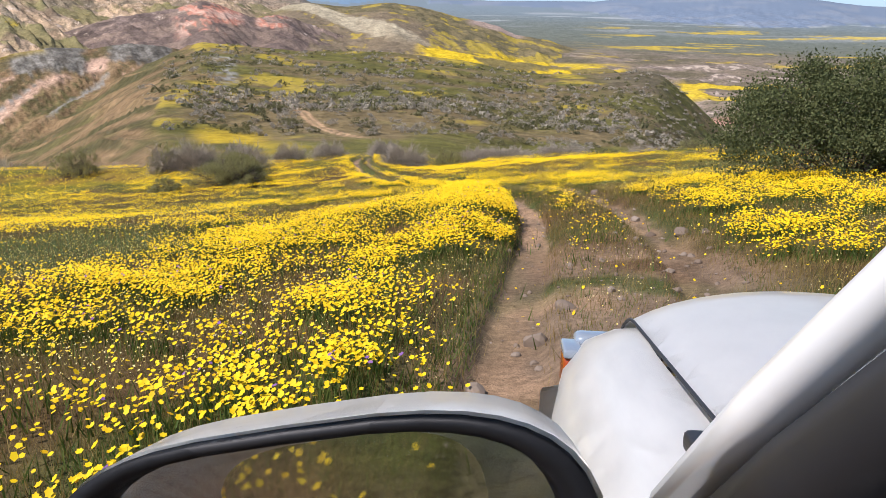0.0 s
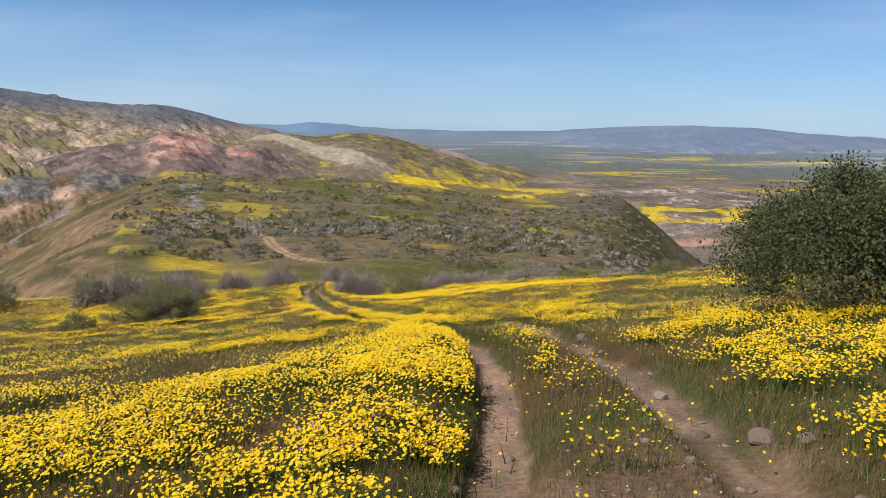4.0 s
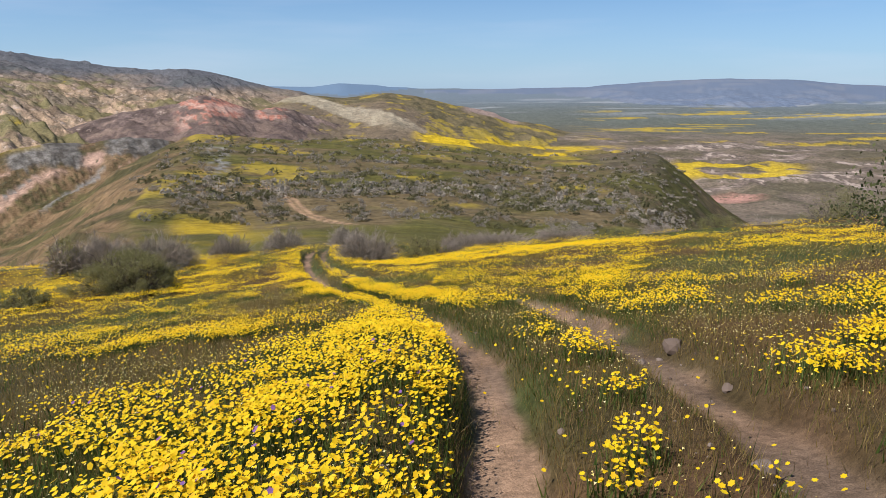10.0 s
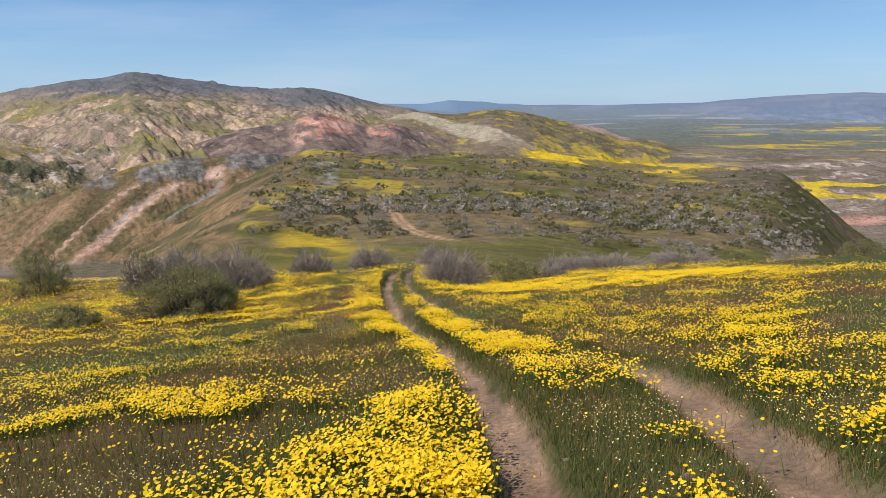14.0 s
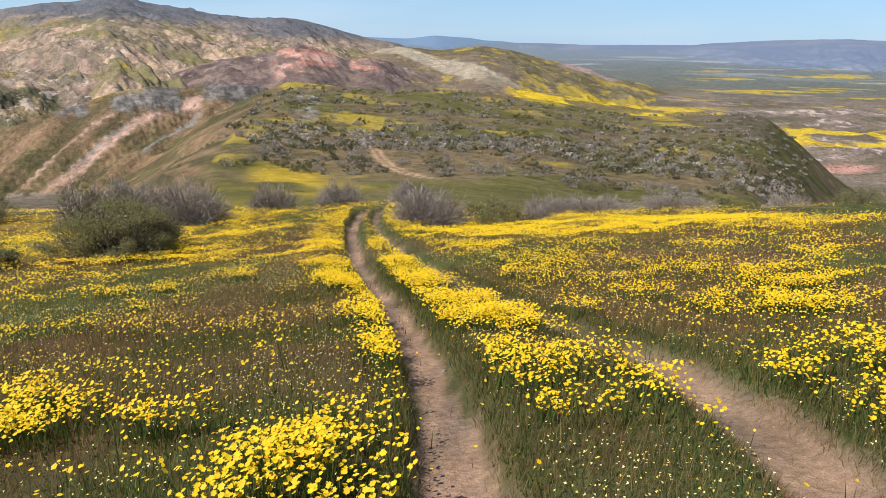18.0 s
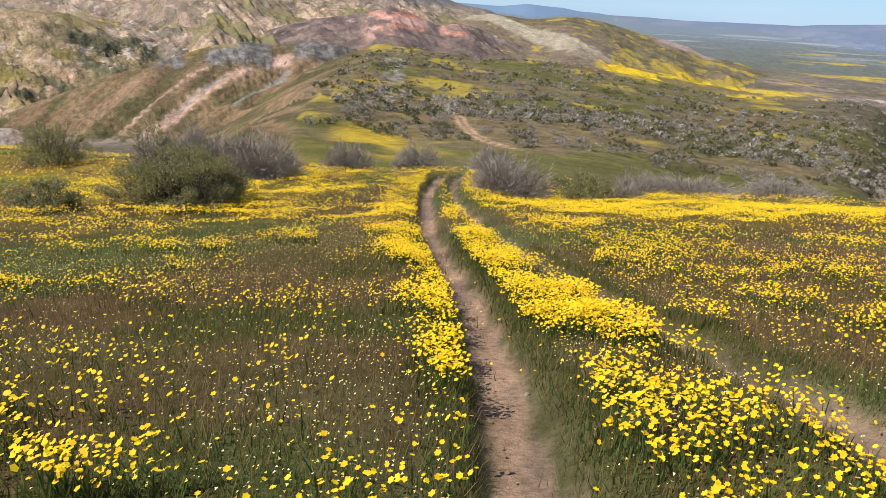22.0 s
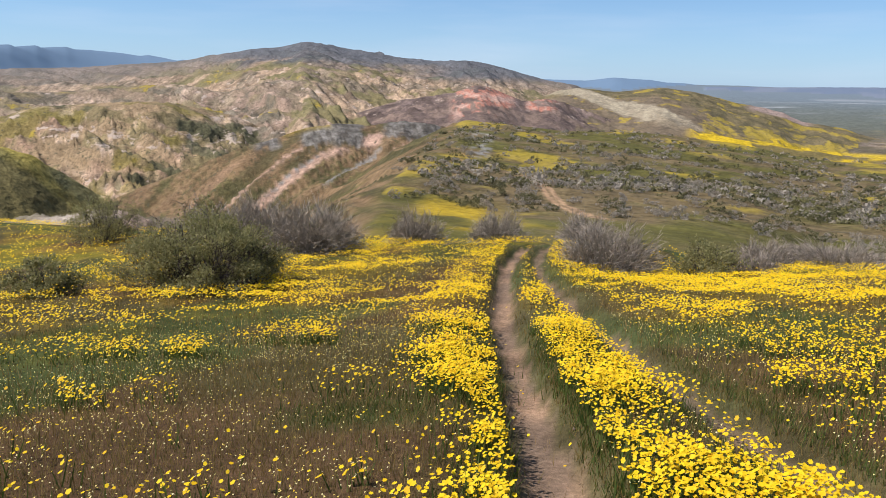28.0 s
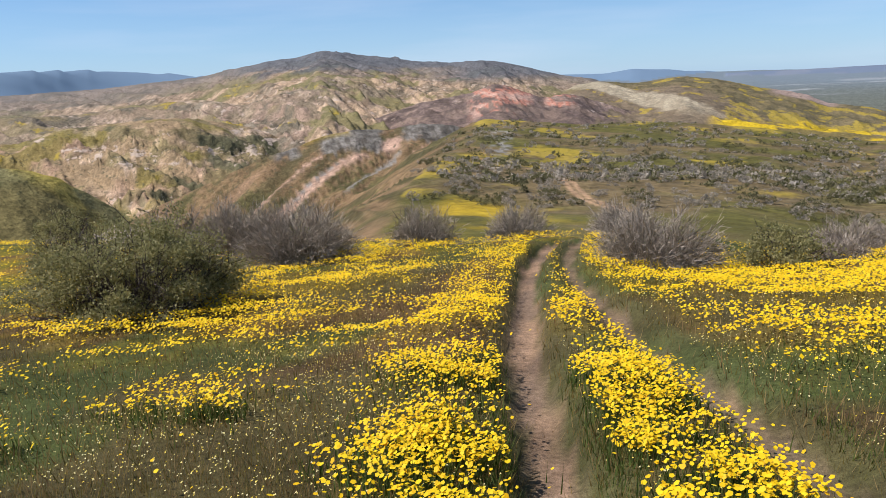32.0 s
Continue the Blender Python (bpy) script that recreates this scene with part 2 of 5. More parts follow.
def far_height(x, y):
    """Height and the index of the landform (-1: the plain) for points well beyond the meadow."""
    dx, dy = x - EX, y - EY
    r = np.hypot(dx, dy) + 1e-6
    az = np.degrees(np.arctan2(dx, dy))
    waz = az + 0.5 * (fbm(x / 220, y / 220, 2, 5) - 0.5)
    best = EZ + r * np.tan(np.radians(PLAIN(r))) + 14 * step(500, 1100, r) * (fbm(x / 260, y / 260, 3, 7) - 0.5)
    rough = step(700, 1000, r) * step(2500, 1500, r) * step(8, 16, az)
    q = np.nonzero(rough > 0)[0]
    best[q] += rough[q] * 16 * (ridged(x[q] / 150, y[q] / 110, 4, 8) - 0.4)
    idx = np.full(np.shape(x), -1)
    for k, name in enumerate(NAMES):
        azs, els, rk, sf, sb, gully, size = RIDGES[name]
        low = EZ + rk * np.tan(np.radians(CRESTS[k](az) + 0.4)) + 0.12 * rk * 0.3 - (0.85 * (sf or 0) * np.maximum(rk - r, 0) + 0.8 * sb * np.maximum(r - rk, 0)) + 1.6 * gully
        q = np.nonzero((az > azs[0] - 6) & (az < azs[-1] + 1) & ((low > best) | (sf is None)) & (r > 90))[0]
        if not len(q):
            continue
        z = ridge_height(k, x[q], y[q], az[q], r[q], waz[q])
        up = z > best[q]
        idx[q[up]] = k
        soft = 9.0 if rk < 700 else 4.0          # foot slopes run into one another
        fill = np.clip(1 - abs(z - best[q]) / soft, 0, 1) ** 2 * soft * 0.25
        best[q] = np.where(z > -5000, np.maximum(z, best[q]) + fill, best[q])
    return best, idx, az, r


def land(x, y):
    """Height, landform index (-2: the meadow), azimuth and distance from the layout's centre."""
    r0 = np.hypot(x - EX, y - EY)
    back = y < EY + 0.25 * r0
    az = np.degrees(np.arctan2(x - EX, y - EY))
    zf, idx = np.full(np.shape(x), -1e4), np.full(np.shape(x), -1)
    q = np.nonzero((r0 >= 95) & ~back)[0]
    if len(q):
        zf[q], idx[q] = far_height(x[q], y[q])[:2]
    r = r0
    zn = np.full(np.shape(x), -170.0)
    q = np.nonzero((r0 < 260) | back)[0]
    zn[q] = near_height(x[q], y[q])
    edge = np.maximum(np.hypot(x * 0.75, np.maximum(y - 8, 0)) - 62, 0)
    zn = zn - 0.004 * np.minimum(edge, 60) ** 2 * ~back - 0.25 * np.maximum(edge - 60, 0) * ~back
    zn = np.where(back, np.maximum(zn, -160) - 0.02 * np.maximum(r0 - 60, 0), zn)
    return np.maximum(zn, zf), np.where(zn >= zf, -2, idx), az, r


def ground_z(x, y):
    return float(land(np.array([float(x)]), np.array([float(y)]))[0][0])


# ---------------------------------------------------------------- materials
def material(name, rough=0.9):
    m = bpy.data.materials.new(name)
    m.use_nodes = True
    b = m.node_tree.nodes["Principled BSDF"]
    b.inputs["Roughness"].default_value = rough
    b.inputs["Specular IOR Level"].default_value = 0.25
    return m, m.node_tree.nodes, m.node_tree.links, b


def ground_material():
    m, n, l, b = material("earth_herbs_and_haze", 0.95)
    b.inputs["Specular IOR Level"].default_value = 0.08
    att = n.new("ShaderNodeAttribute")
    att.attribute_name = "col"
    cover = n.new("ShaderNodeAttribute")
    cover.attribute_name = "cover"
    parts = n.new("ShaderNodeSeparateColor")
    l.new(cover.outputs["Color"], parts.inputs[0])
    geo = n.new("ShaderNodeNewGeometry")

    def ranged(value, a, b2, lo, hi):
        r = n.new("ShaderNodeMapRange")
        r.inputs["From Min"].default_value, r.inputs["From Max"].default_value = a, b2
        r.inputs["To Min"].default_value, r.inputs["To Max"].default_value = lo, hi
        l.new(value, r.inputs["Value"])
        return r.outputs[0]

    def calc(op, a, b2):
        k = n.new("ShaderNodeMath")
        k.operation = op
        for sock, v in zip(k.inputs, (a, b2)):
            if isinstance(v, (int, float)):
                sock.default_value = v
            else:
                l.new(v, sock)
        return k.outputs[0]

    def noise(scale, detail=4, rough=0.5, stretch=None, ridge=False):
        tex = n.new("ShaderNodeTexNoise")
        if ridge:
            tex.noise_type = 'RIDGED_MULTIFRACTAL'
        tex.inputs["Scale"].default_value, tex.inputs["Detail"].default_value, tex.inputs["Roughness"].default_value = scale, detail, rough
        src = geo.outputs["Position"]
        if stretch:
            mp = n.new("ShaderNodeMapping")
            mp.inputs["Scale"].default_value = stretch[:3]
            mp.inputs["Rotation"].default_value = (0, 0, stretch[3])
            l.new(src, mp.inputs["Vector"])
            src = mp.outputs[0]
        l.new(src, tex.inputs["Vector"])
        return tex.outputs["Fac"]

    def blend(kind, fac, a, b2):
        mx = n.new("ShaderNodeMix")
        mx.data_type, mx.blend_type = 'RGBA', kind
        for sock, v in ((mx.inputs["Factor"], fac), (mx.inputs["A"], a), (mx.inputs["B"], b2)):
            if isinstance(v, (int, float)):
                sock.default_value = v
            elif isinstance(v, tuple):
                sock.default_value = (*v, 1)
            else:
                l.new(v, sock)
        return mx.outputs["Result"]

    away = n.new("ShaderNodeVectorMath")
    away.operation = 'LENGTH'
    l.new(geo.outputs["Position"], away.inputs[0])
    dist = away.outputs["Value"]
    near = ranged(dist, 60, 160, 1, 0)
    hills = calc('MULTIPLY', ranged(dist, 90, 200, 0, 1), ranged(dist, 3300, 4200, 1, 0))
    mixed = att.outputs["Color"]
    # soil and litter close by
    for scale, lo, hi in ((0.9, 0.72, 1.28), (13.0, 0.74, 1.26), (95.0, 0.66, 1.34)):
        mixed = blend('MULTIPLY', near, mixed, ranged(noise(scale), 0.3, 0.7, lo, hi))
    # hills: broad and fine mottling
    for scale, lo, hi in ((0.9, 0.76, 1.26), (0.22, 0.68, 1.34), (0.05, 0.80, 1.22)):
        mixed = blend('MULTIPLY', hills, mixed, ranged(noise(scale, 6, 0.62), 0.32, 0.68, lo, hi))
    # fine beds that rise to the north-east
    def along(direction):
        k = n.new("ShaderNodeVectorMath")
        k.operation = 'DOT_PRODUCT'
        k.inputs[1].default_value = direction
        l.new(geo.outputs["Position"], k.inputs[0])
        return k.outputs["Value"]

    bed = n.new("ShaderNodeCombineXYZ")
    l.new(along((-0.036, -0.036, 0.072)), bed.inputs[0])
    l.new(along((0.0055, 0.0055, 0.004)), bed.inputs[1])
    l.new(along((0.008, -0.008, 0.0)), bed.inputs[2])
    beds = n.new("ShaderNodeTexNoise")
    beds.inputs["Scale"].default_value, beds.inputs["Detail"].default_value, beds.inputs["Roughness"].default_value = 1.0, 5, 0.62
    l.new(bed.outputs[0], beds.inputs["Vector"])
    bare = ranged(parts.outputs[2], 0.05, 0.40, 0, 0.85)
    mixed = blend('MULTIPLY', calc('MULTIPLY', bare, hills), mixed, ranged(beds.outputs["Fac"], 0.36, 0.64, 0.52, 1.62))
    # pale outcrops in tilted beds, scrub, and sheets of flowers, each with its own edges
    pale = calc('ADD', noise(0.042, 7, 0.68, (1.0, 0.45, 2.6, 0.7)), calc('MULTIPLY', parts.outputs[2], 0.5))
    mixed = blend('MIX', calc('MULTIPLY', ranged(pale, 0.80, 0.86, 0, 0.85), hills), mixed, (0.50, 0.405, 0.315))
    sheet = calc('ADD', noise(0.018, 6, 0.6, (1.0, 0.6, 1.0, 0.5)), calc('MULTIPLY', parts.outputs[1], 0.5))
    mixed = blend('MIX', calc('MULTIPLY', ranged(sheet, 0.77, 0.83, 0, 0.72), hills), mixed, (0.41, 0.305, 0.04))
    dots = calc('ADD', noise(0.20, 4, 0.6), calc('MULTIPLY', parts.outputs[0], 0.5))
    mixed = blend('MIX', calc('MULTIPLY', ranged(dots, 0.80, 0.84, 0, 0.8), hills), mixed, (0.095, 0.088, 0.052))
    l.new(mixed, b.inputs["Base Color"])
    gully = n.new("ShaderNodeBump")
    gully.inputs["Distance"].default_value = 5.0
    l.new(hills, gully.inputs["Strength"])
    l.new(calc('ADD', calc('MULTIPLY', noise(0.022, 5, 0.5, (1.0, 0.5, 1.0, 0.6), True), 0.55), noise(0.06, 5, 0.6)), gully.inputs["Height"])
    bump = n.new("ShaderNodeBump")
    bump.inputs["Distance"].default_value = 0.06
    l.new(calc('MULTIPLY', near, 0.6), bump.inputs["Strength"])
    l.new(noise(14, 6, 0.62), bump.inputs["Height"])
    l.new(gully.outputs[0], bump.inputs["Normal"])
    l.new(bump.outputs[0], b.inputs["Normal"])
    return m


def varied(name, colors, rough=0.8, through_light=0.0, per_object=False, spec=0.2):
    """A plain organic material whose pieces differ: the colours run over each island (or object)."""
    m, n, l, b = material(name, rough)
    b.inputs["Specular IOR Level"].default_value = spec
    if per_object:
        src = n.new("ShaderNodeObjectInfo").outputs["Random"]
    else:
        src = n.new("ShaderNodeNewGeometry").outputs["Random Per Island"]
    ramp = n.new("ShaderNodeValToRGB")
    els = ramp.color_ramp.elements
    while len(els) < len(colors):
        els.new(0.5)
    for k, (e, c) in enumerate(zip(els, colors)):
        e.position, e.color = k / (len(colors) - 1), (*c, 1)
    l.new(src, ramp.inputs[0])
    l.new(ramp.outputs[0], b.inputs["Base Color"])
    if through_light:
        tr = n.new("ShaderNodeBsdfTranslucent")
        l.new(ramp.outputs[0], tr.inputs["Color"])
        mix = n.new("ShaderNodeMixShader")
        mix.inputs[0].default_value = through_light
        l.new(b.outputs[0], mix.inputs[1])
        l.new(tr.outputs[0], mix.inputs[2])
        l.new(mix.outputs[0], n["Material Output"].inputs["Surface"])
    return m


GROUND = ground_material()
PETAL = varied("daisy_petals", [(0.82, 0.52, 0.004), (0.87, 0.60, 0.006), (0.90, 0.66, 0.012), (0.80, 0.46, 0.004)], 0.6, 0.25)
CREAM = varied("cream_petals", [(0.88, 0.62, 0.02), (0.90, 0.76, 0.22), (0.86, 0.78, 0.42), (0.90, 0.66, 0.03)], 0.6, 0.25)
PURPLE = varied("purple_petals", [(0.22, 0.10, 0.32), (0.32, 0.17, 0.42)], 0.7, 0.3)
BLADE = varied("grass_blades", [(0.145, 0.138, 0.030), (0.235, 0.172, 0.046), (0.37, 0.26, 0.105), (0.18, 0.105, 0.042)], 0.7, 0.35)
GREEN = varied("herb_leaves", [(0.060, 0.098, 0.020), (0.095, 0.140, 0.027), (0.145, 0.175, 0.042)], 0.6, 0.3)
LEAF = varied("shrub_leaves", [(0.19, 0.185, 0.062), (0.29, 0.27, 0.105), (0.38, 0.34, 0.15), (0.22, 0.205, 0.078)], 0.6, 0.42)
JUNIPER = varied("juniper_sprays", [(0.06, 0.075, 0.026), (0.095, 0.11, 0.038), (0.14, 0.15, 0.056), (0.075, 0.083, 0.032)], 0.7, 0.3)
TWIG = varied("weathered_twigs", [(0.25, 0.205, 0.155), (0.35, 0.295, 0.225), (0.45, 0.385, 0.295), (0.15, 0.12, 0.09)], 0.85)
BARK = varied("dark_bark", [(0.07, 0.055, 0.045), (0.12, 0.095, 0.08)], 0.9)
SCRUB_TWIG = varied("pale_scrub", [(0.31, 0.27, 0.20), (0.40, 0.35, 0.265), (0.49, 0.43, 0.335)], 0.9, 0.4)
SCRUB_LEAF = varied("olive_scrub", [(0.13, 0.125, 0.055), (0.18, 0.168, 0.078), (0.24, 0.215, 0.11)], 0.9, 0.35)
ROCK = varied("brown_stones", [(0.15, 0.11, 0.08), (0.20, 0.155, 0.118), (0.25, 0.20, 0.155)], 0.95, per_object=True, spec=0.05)


# ---------------------------------------------------------------- meshes from arrays
def mesh_from(name, verts, faces, mat, smooth=False):
    """faces: an (n, 3) or (n, 4) array, or a list of such arrays."""
    groups = faces if isinstance(faces, list) else [faces]
    me = bpy.data.meshes.new(name)
    loops = np.concatenate([g.ravel() for g in groups]).astype(np.int32)
    sizes = np.concatenate([np.full(len(g), g.shape[1]) for g in groups])
    me.vertices.add(len(verts))
    me.vertices.foreach_set("co", np.asarray(verts, np.float32).ravel())
    me.loops.add(len(loops))
    me.loops.foreach_set("vertex_index", loops)
    me.polygons.add(len(sizes))
    me.polygons.foreach_set("loop_start", np.r_[0, np.cumsum(sizes)[:-1]].astype(np.int32))
    me.update(calc_edges=True)
    if smooth:
        me.polygons.foreach_set("use_smooth", np.ones(len(sizes), bool))
    me.materials.append(mat)
    return me


def mix(a, b, k):
    return a + (np.asarray(b) - a) * np.asarray(k)[..., None]


# ---------------------------------------------------------------- where flowers grow
def bloom(x, y):
    """How densely the yellow daisies stand, 0 to 1."""
    xl = RUT_L(y)
    u = x - xl
    gap = RUT_GAP(y)
    v = u - gap
    n = fbm(x / 3.4, y / 2.3, 4, 101)
    n2 = fbm(x / 1.1, y / 0.9, 3, 102)
    clump = step(0.34, 0.60, n2)
    d = (0.46 - 0.38 * step(24.5, 26, y) * step(34.5, 33, y)) * step(0.60 - 0.03 * step(33, 35, y), 0.67, n) * step(0.40, 0.62, n2) + (0.006 + 0.26 * step(33, 37, y) * step(0, 1, v) * step(11, 8, x) + 0.26 * step(36, 40, y) * step(-5.5, -3.5, u) * step(0, -0.4, u)) * step(0.42, 0.6, n2)
    edge_l = step(-0.26, -0.44, u + 0.36 * (n2 - 0.5))
    # the mass beside the upper track
    lo = np.interp(y, [3, 8, 12, 15, 17, 20, 24], [-9, -7, -5.5, -4.4, -2.5, -1.2, -0.5])
    hi = np.where(y < 12, np.interp(y, [3, 5.3, 7, 9, 10, 10.8], [-6, -4.2, -3.0, -2.2, -1.2, 1.2]), 9)
    mass = edge_l * step(-0.5, 0.5, x - lo + 1.6 * (n - 0.5)) * step(0.4, -0.6, x - hi + 1.6 * (n - 0.5)) * step(4, 6.5, y) * step(26, 22, y) * (0.22 + 0.78 * clump) * (0.55 - 0.25 * step(15, 19, y) + (0.45 + 0.25 * step(15, 19, y)) * step(-3.0 + 0.6 * step(15, 19, y), -0.7, u))
    start = step(-7, -5, x) * step(0.2, -0.6, x) * step(1, 2.5, y) * step(9, 7, y) * (0.05 + 0.30 * step(0.48, 0.66, n2))
    wide = np.interp(y, [20, 24, 31, 35, 38, 46, 56], [-0.75, -0.55, -0.6, -1.2, -1.7, -1.7, -0.9])
    strip = edge_l * step(-0.55, 0.25, u - wide + 0.8 * (n - 0.5)) * step(20, 24, y) * (0.14 + 0.80 * step(0.36, 0.58, n2))
    between = step(0.38, 0.66, u + 0.4 * (n2 - 0.5)) * step(-0.22, -0.55, v + 0.4 * (n2 - 0.5))
    mid = between * np.minimum(0.94, step(27.2, 30.2, y + 1.5 * (n2 - 0.5)) * (0.15 + 0.50 * step(0.38, 0.60, n2)) + 0.50 * step(16, 17.5, y) * step(24, 22.5, y) * step(0.75, 1.0, u) * step(0.46, 0.58, n2) + 0.5 * step(14.5, 15.2, y) * step(17, 16, y) * step(0.56, 0.62, n2) + 0.05 * step(9, 11, y) * step(0.52, 0.7, n2) + 0.30 * step(22, 24, y) * step(0.48, 0.6, n2))
    reach = np.interp(y, [20, 23, 29.5, 35.6, 44], [4.3, 4.9, 6.2, 8.2, 10.5])
    gap_y = step(36, 37.5, y + 2 * (n - 0.5)) * step(42, 40.5, y + 2 * (n - 0.5)) * step(4.5, 2.5, x)
    right = step(0.30, 0.58, v + 0.4 * (n2 - 0.5)) * step(0.6, -0.6, x - reach + 2.2 * (n - 0.5)) * step(20.5, 22, y) * (0.05 + 0.50 * step(0.46, 0.64, n2) * step(0.44, 0.56, n)) * (1 - 0.5 * gap_y) * (0.55 + 0.45 * step(27, 31, y)) * np.minimum(1.35, 0.45 + 0.95 * step(-3.4, -1.2, x - reach)) * step(45, 43, y)
    left_patch = step(-9.5, -7.5, x) * step(-1.0, -1.6, u) * step(21, 23.5, y) * step(28, 26, y + 2 * (n - 0.5)) * (0.03 + 0.66 * step(0.46, 0.60, n2) * step(0.38, 0.52, n))
    open_grass = step(0.45, 0.8, v) * step(11, 9, x) * step(14, 15, y) * step(36, 31, y) * (0.5 * step(0.54, 0.63, n2) * step(23, 20, y) + 0.3 * step(0.60, 0.68, n2))
    right2 = step(3.9, 4.7, x + 0.8 * (n2 - 0.5)) * step(10.5, 9, x) * step(6, 8.5, y) * step(20.5, 18, y - 0.2 * (x - 5)) * step(0.42, 0.60, n2) * 0.55 * (1 - 0.35 * step(12, 15, y))
    right3 = step(11.5, 13, x) * step(19, 16, x) * step(34, 36, y) * step(42, 40, y) * step(0.3, 0.5, n2) * 0.5
    field = step(0.26, 0.5, v) * step(41, 44, y + 4 * (n - 0.5)) * step(62, 56, y - 0.12 * x) * step(12, 9.5, x + 2 * (n2 - 0.5)) * (0.10 + 0.90 * step(0.34, 0.50, n)) * step(0.26, 0.46, n2)
    left = step(-3, -5, u) * step(39.8, 43.5, y + 5 * (n - 0.5)) * step(60, 56, y + 0.12 * x) * (0.06 + 0.94 * step(0.40, 0.54, n)) * step(0.26, 0.46, n2)
    spots = np.zeros(np.shape(x))
    for px, py, pr in ((-8.0, 30.5, 1.0), (-8.6, 35.2, 1.1), (-9.6, 39.6, 1.2), (-11.3, 36.7, 0.8), (-9.9, 37.2, 0.9), (-7.2, 35.6, 0.6), (-6.5, 37.1, 1.0), (-5.8, 32.8, 0.7), (-12.8, 40.4, 2.0), (-10.6, 41.2, 1.6), (-9.0, 43.2, 1.4), (-6.3, 39.6, 0.9), (-3.0, 24.5, 0.8), (-1.2, 24.6, 0.45)):
        spots = np.maximum(spots, step(1.15, 0.55, np.hypot((x - px) / pr, (y - py) / (0.62 * pr)) + 0.9 * (n2 - 0.5)))
    spots = 0.8 * spots * step(0.30, 0.5, n2)
    west = fbm(x / 5.5, y / 1.7, 3, 103)
    bands = step(-6.5, -9.5, x + 0.22 * (y - 30)) * step(13, 17, y) * step(52, 47, y) * (0.03 + 0.42 * step(0.47, 0.58, west) * step(0.30, 0.52, n2))
    far = step(-20, -25, x) * step(47, 52, y) * step(0.46, 0.56, n) * step(0.3, 0.5, n2)
    d = d * step(0.4, 1.0, abs(u)) * step(0.4, 1.0, abs(v))
    d = d * (1 - step(1.0, 3.0, y) * step(9, 7, y) * step(-2.2, -0.6, u))
    out = np.clip(np.maximum.reduce([d, spots, bands, mass, start, strip, mid, right, open_grass, left_patch, right2, right3, 0.68 * field, 0.75 * left, 0.7 * far]), 0, 1)
    wash = 0.12 * step(20.5, 22.5, y) * step(29, 26.5, y)
    dirt = np.maximum(step(0.40, 0.24, abs(u)), step(0.34, 0.18, abs(v - 0.3 * wash) - wash))
    return out * (1 - dirt * step(64, 56, y))


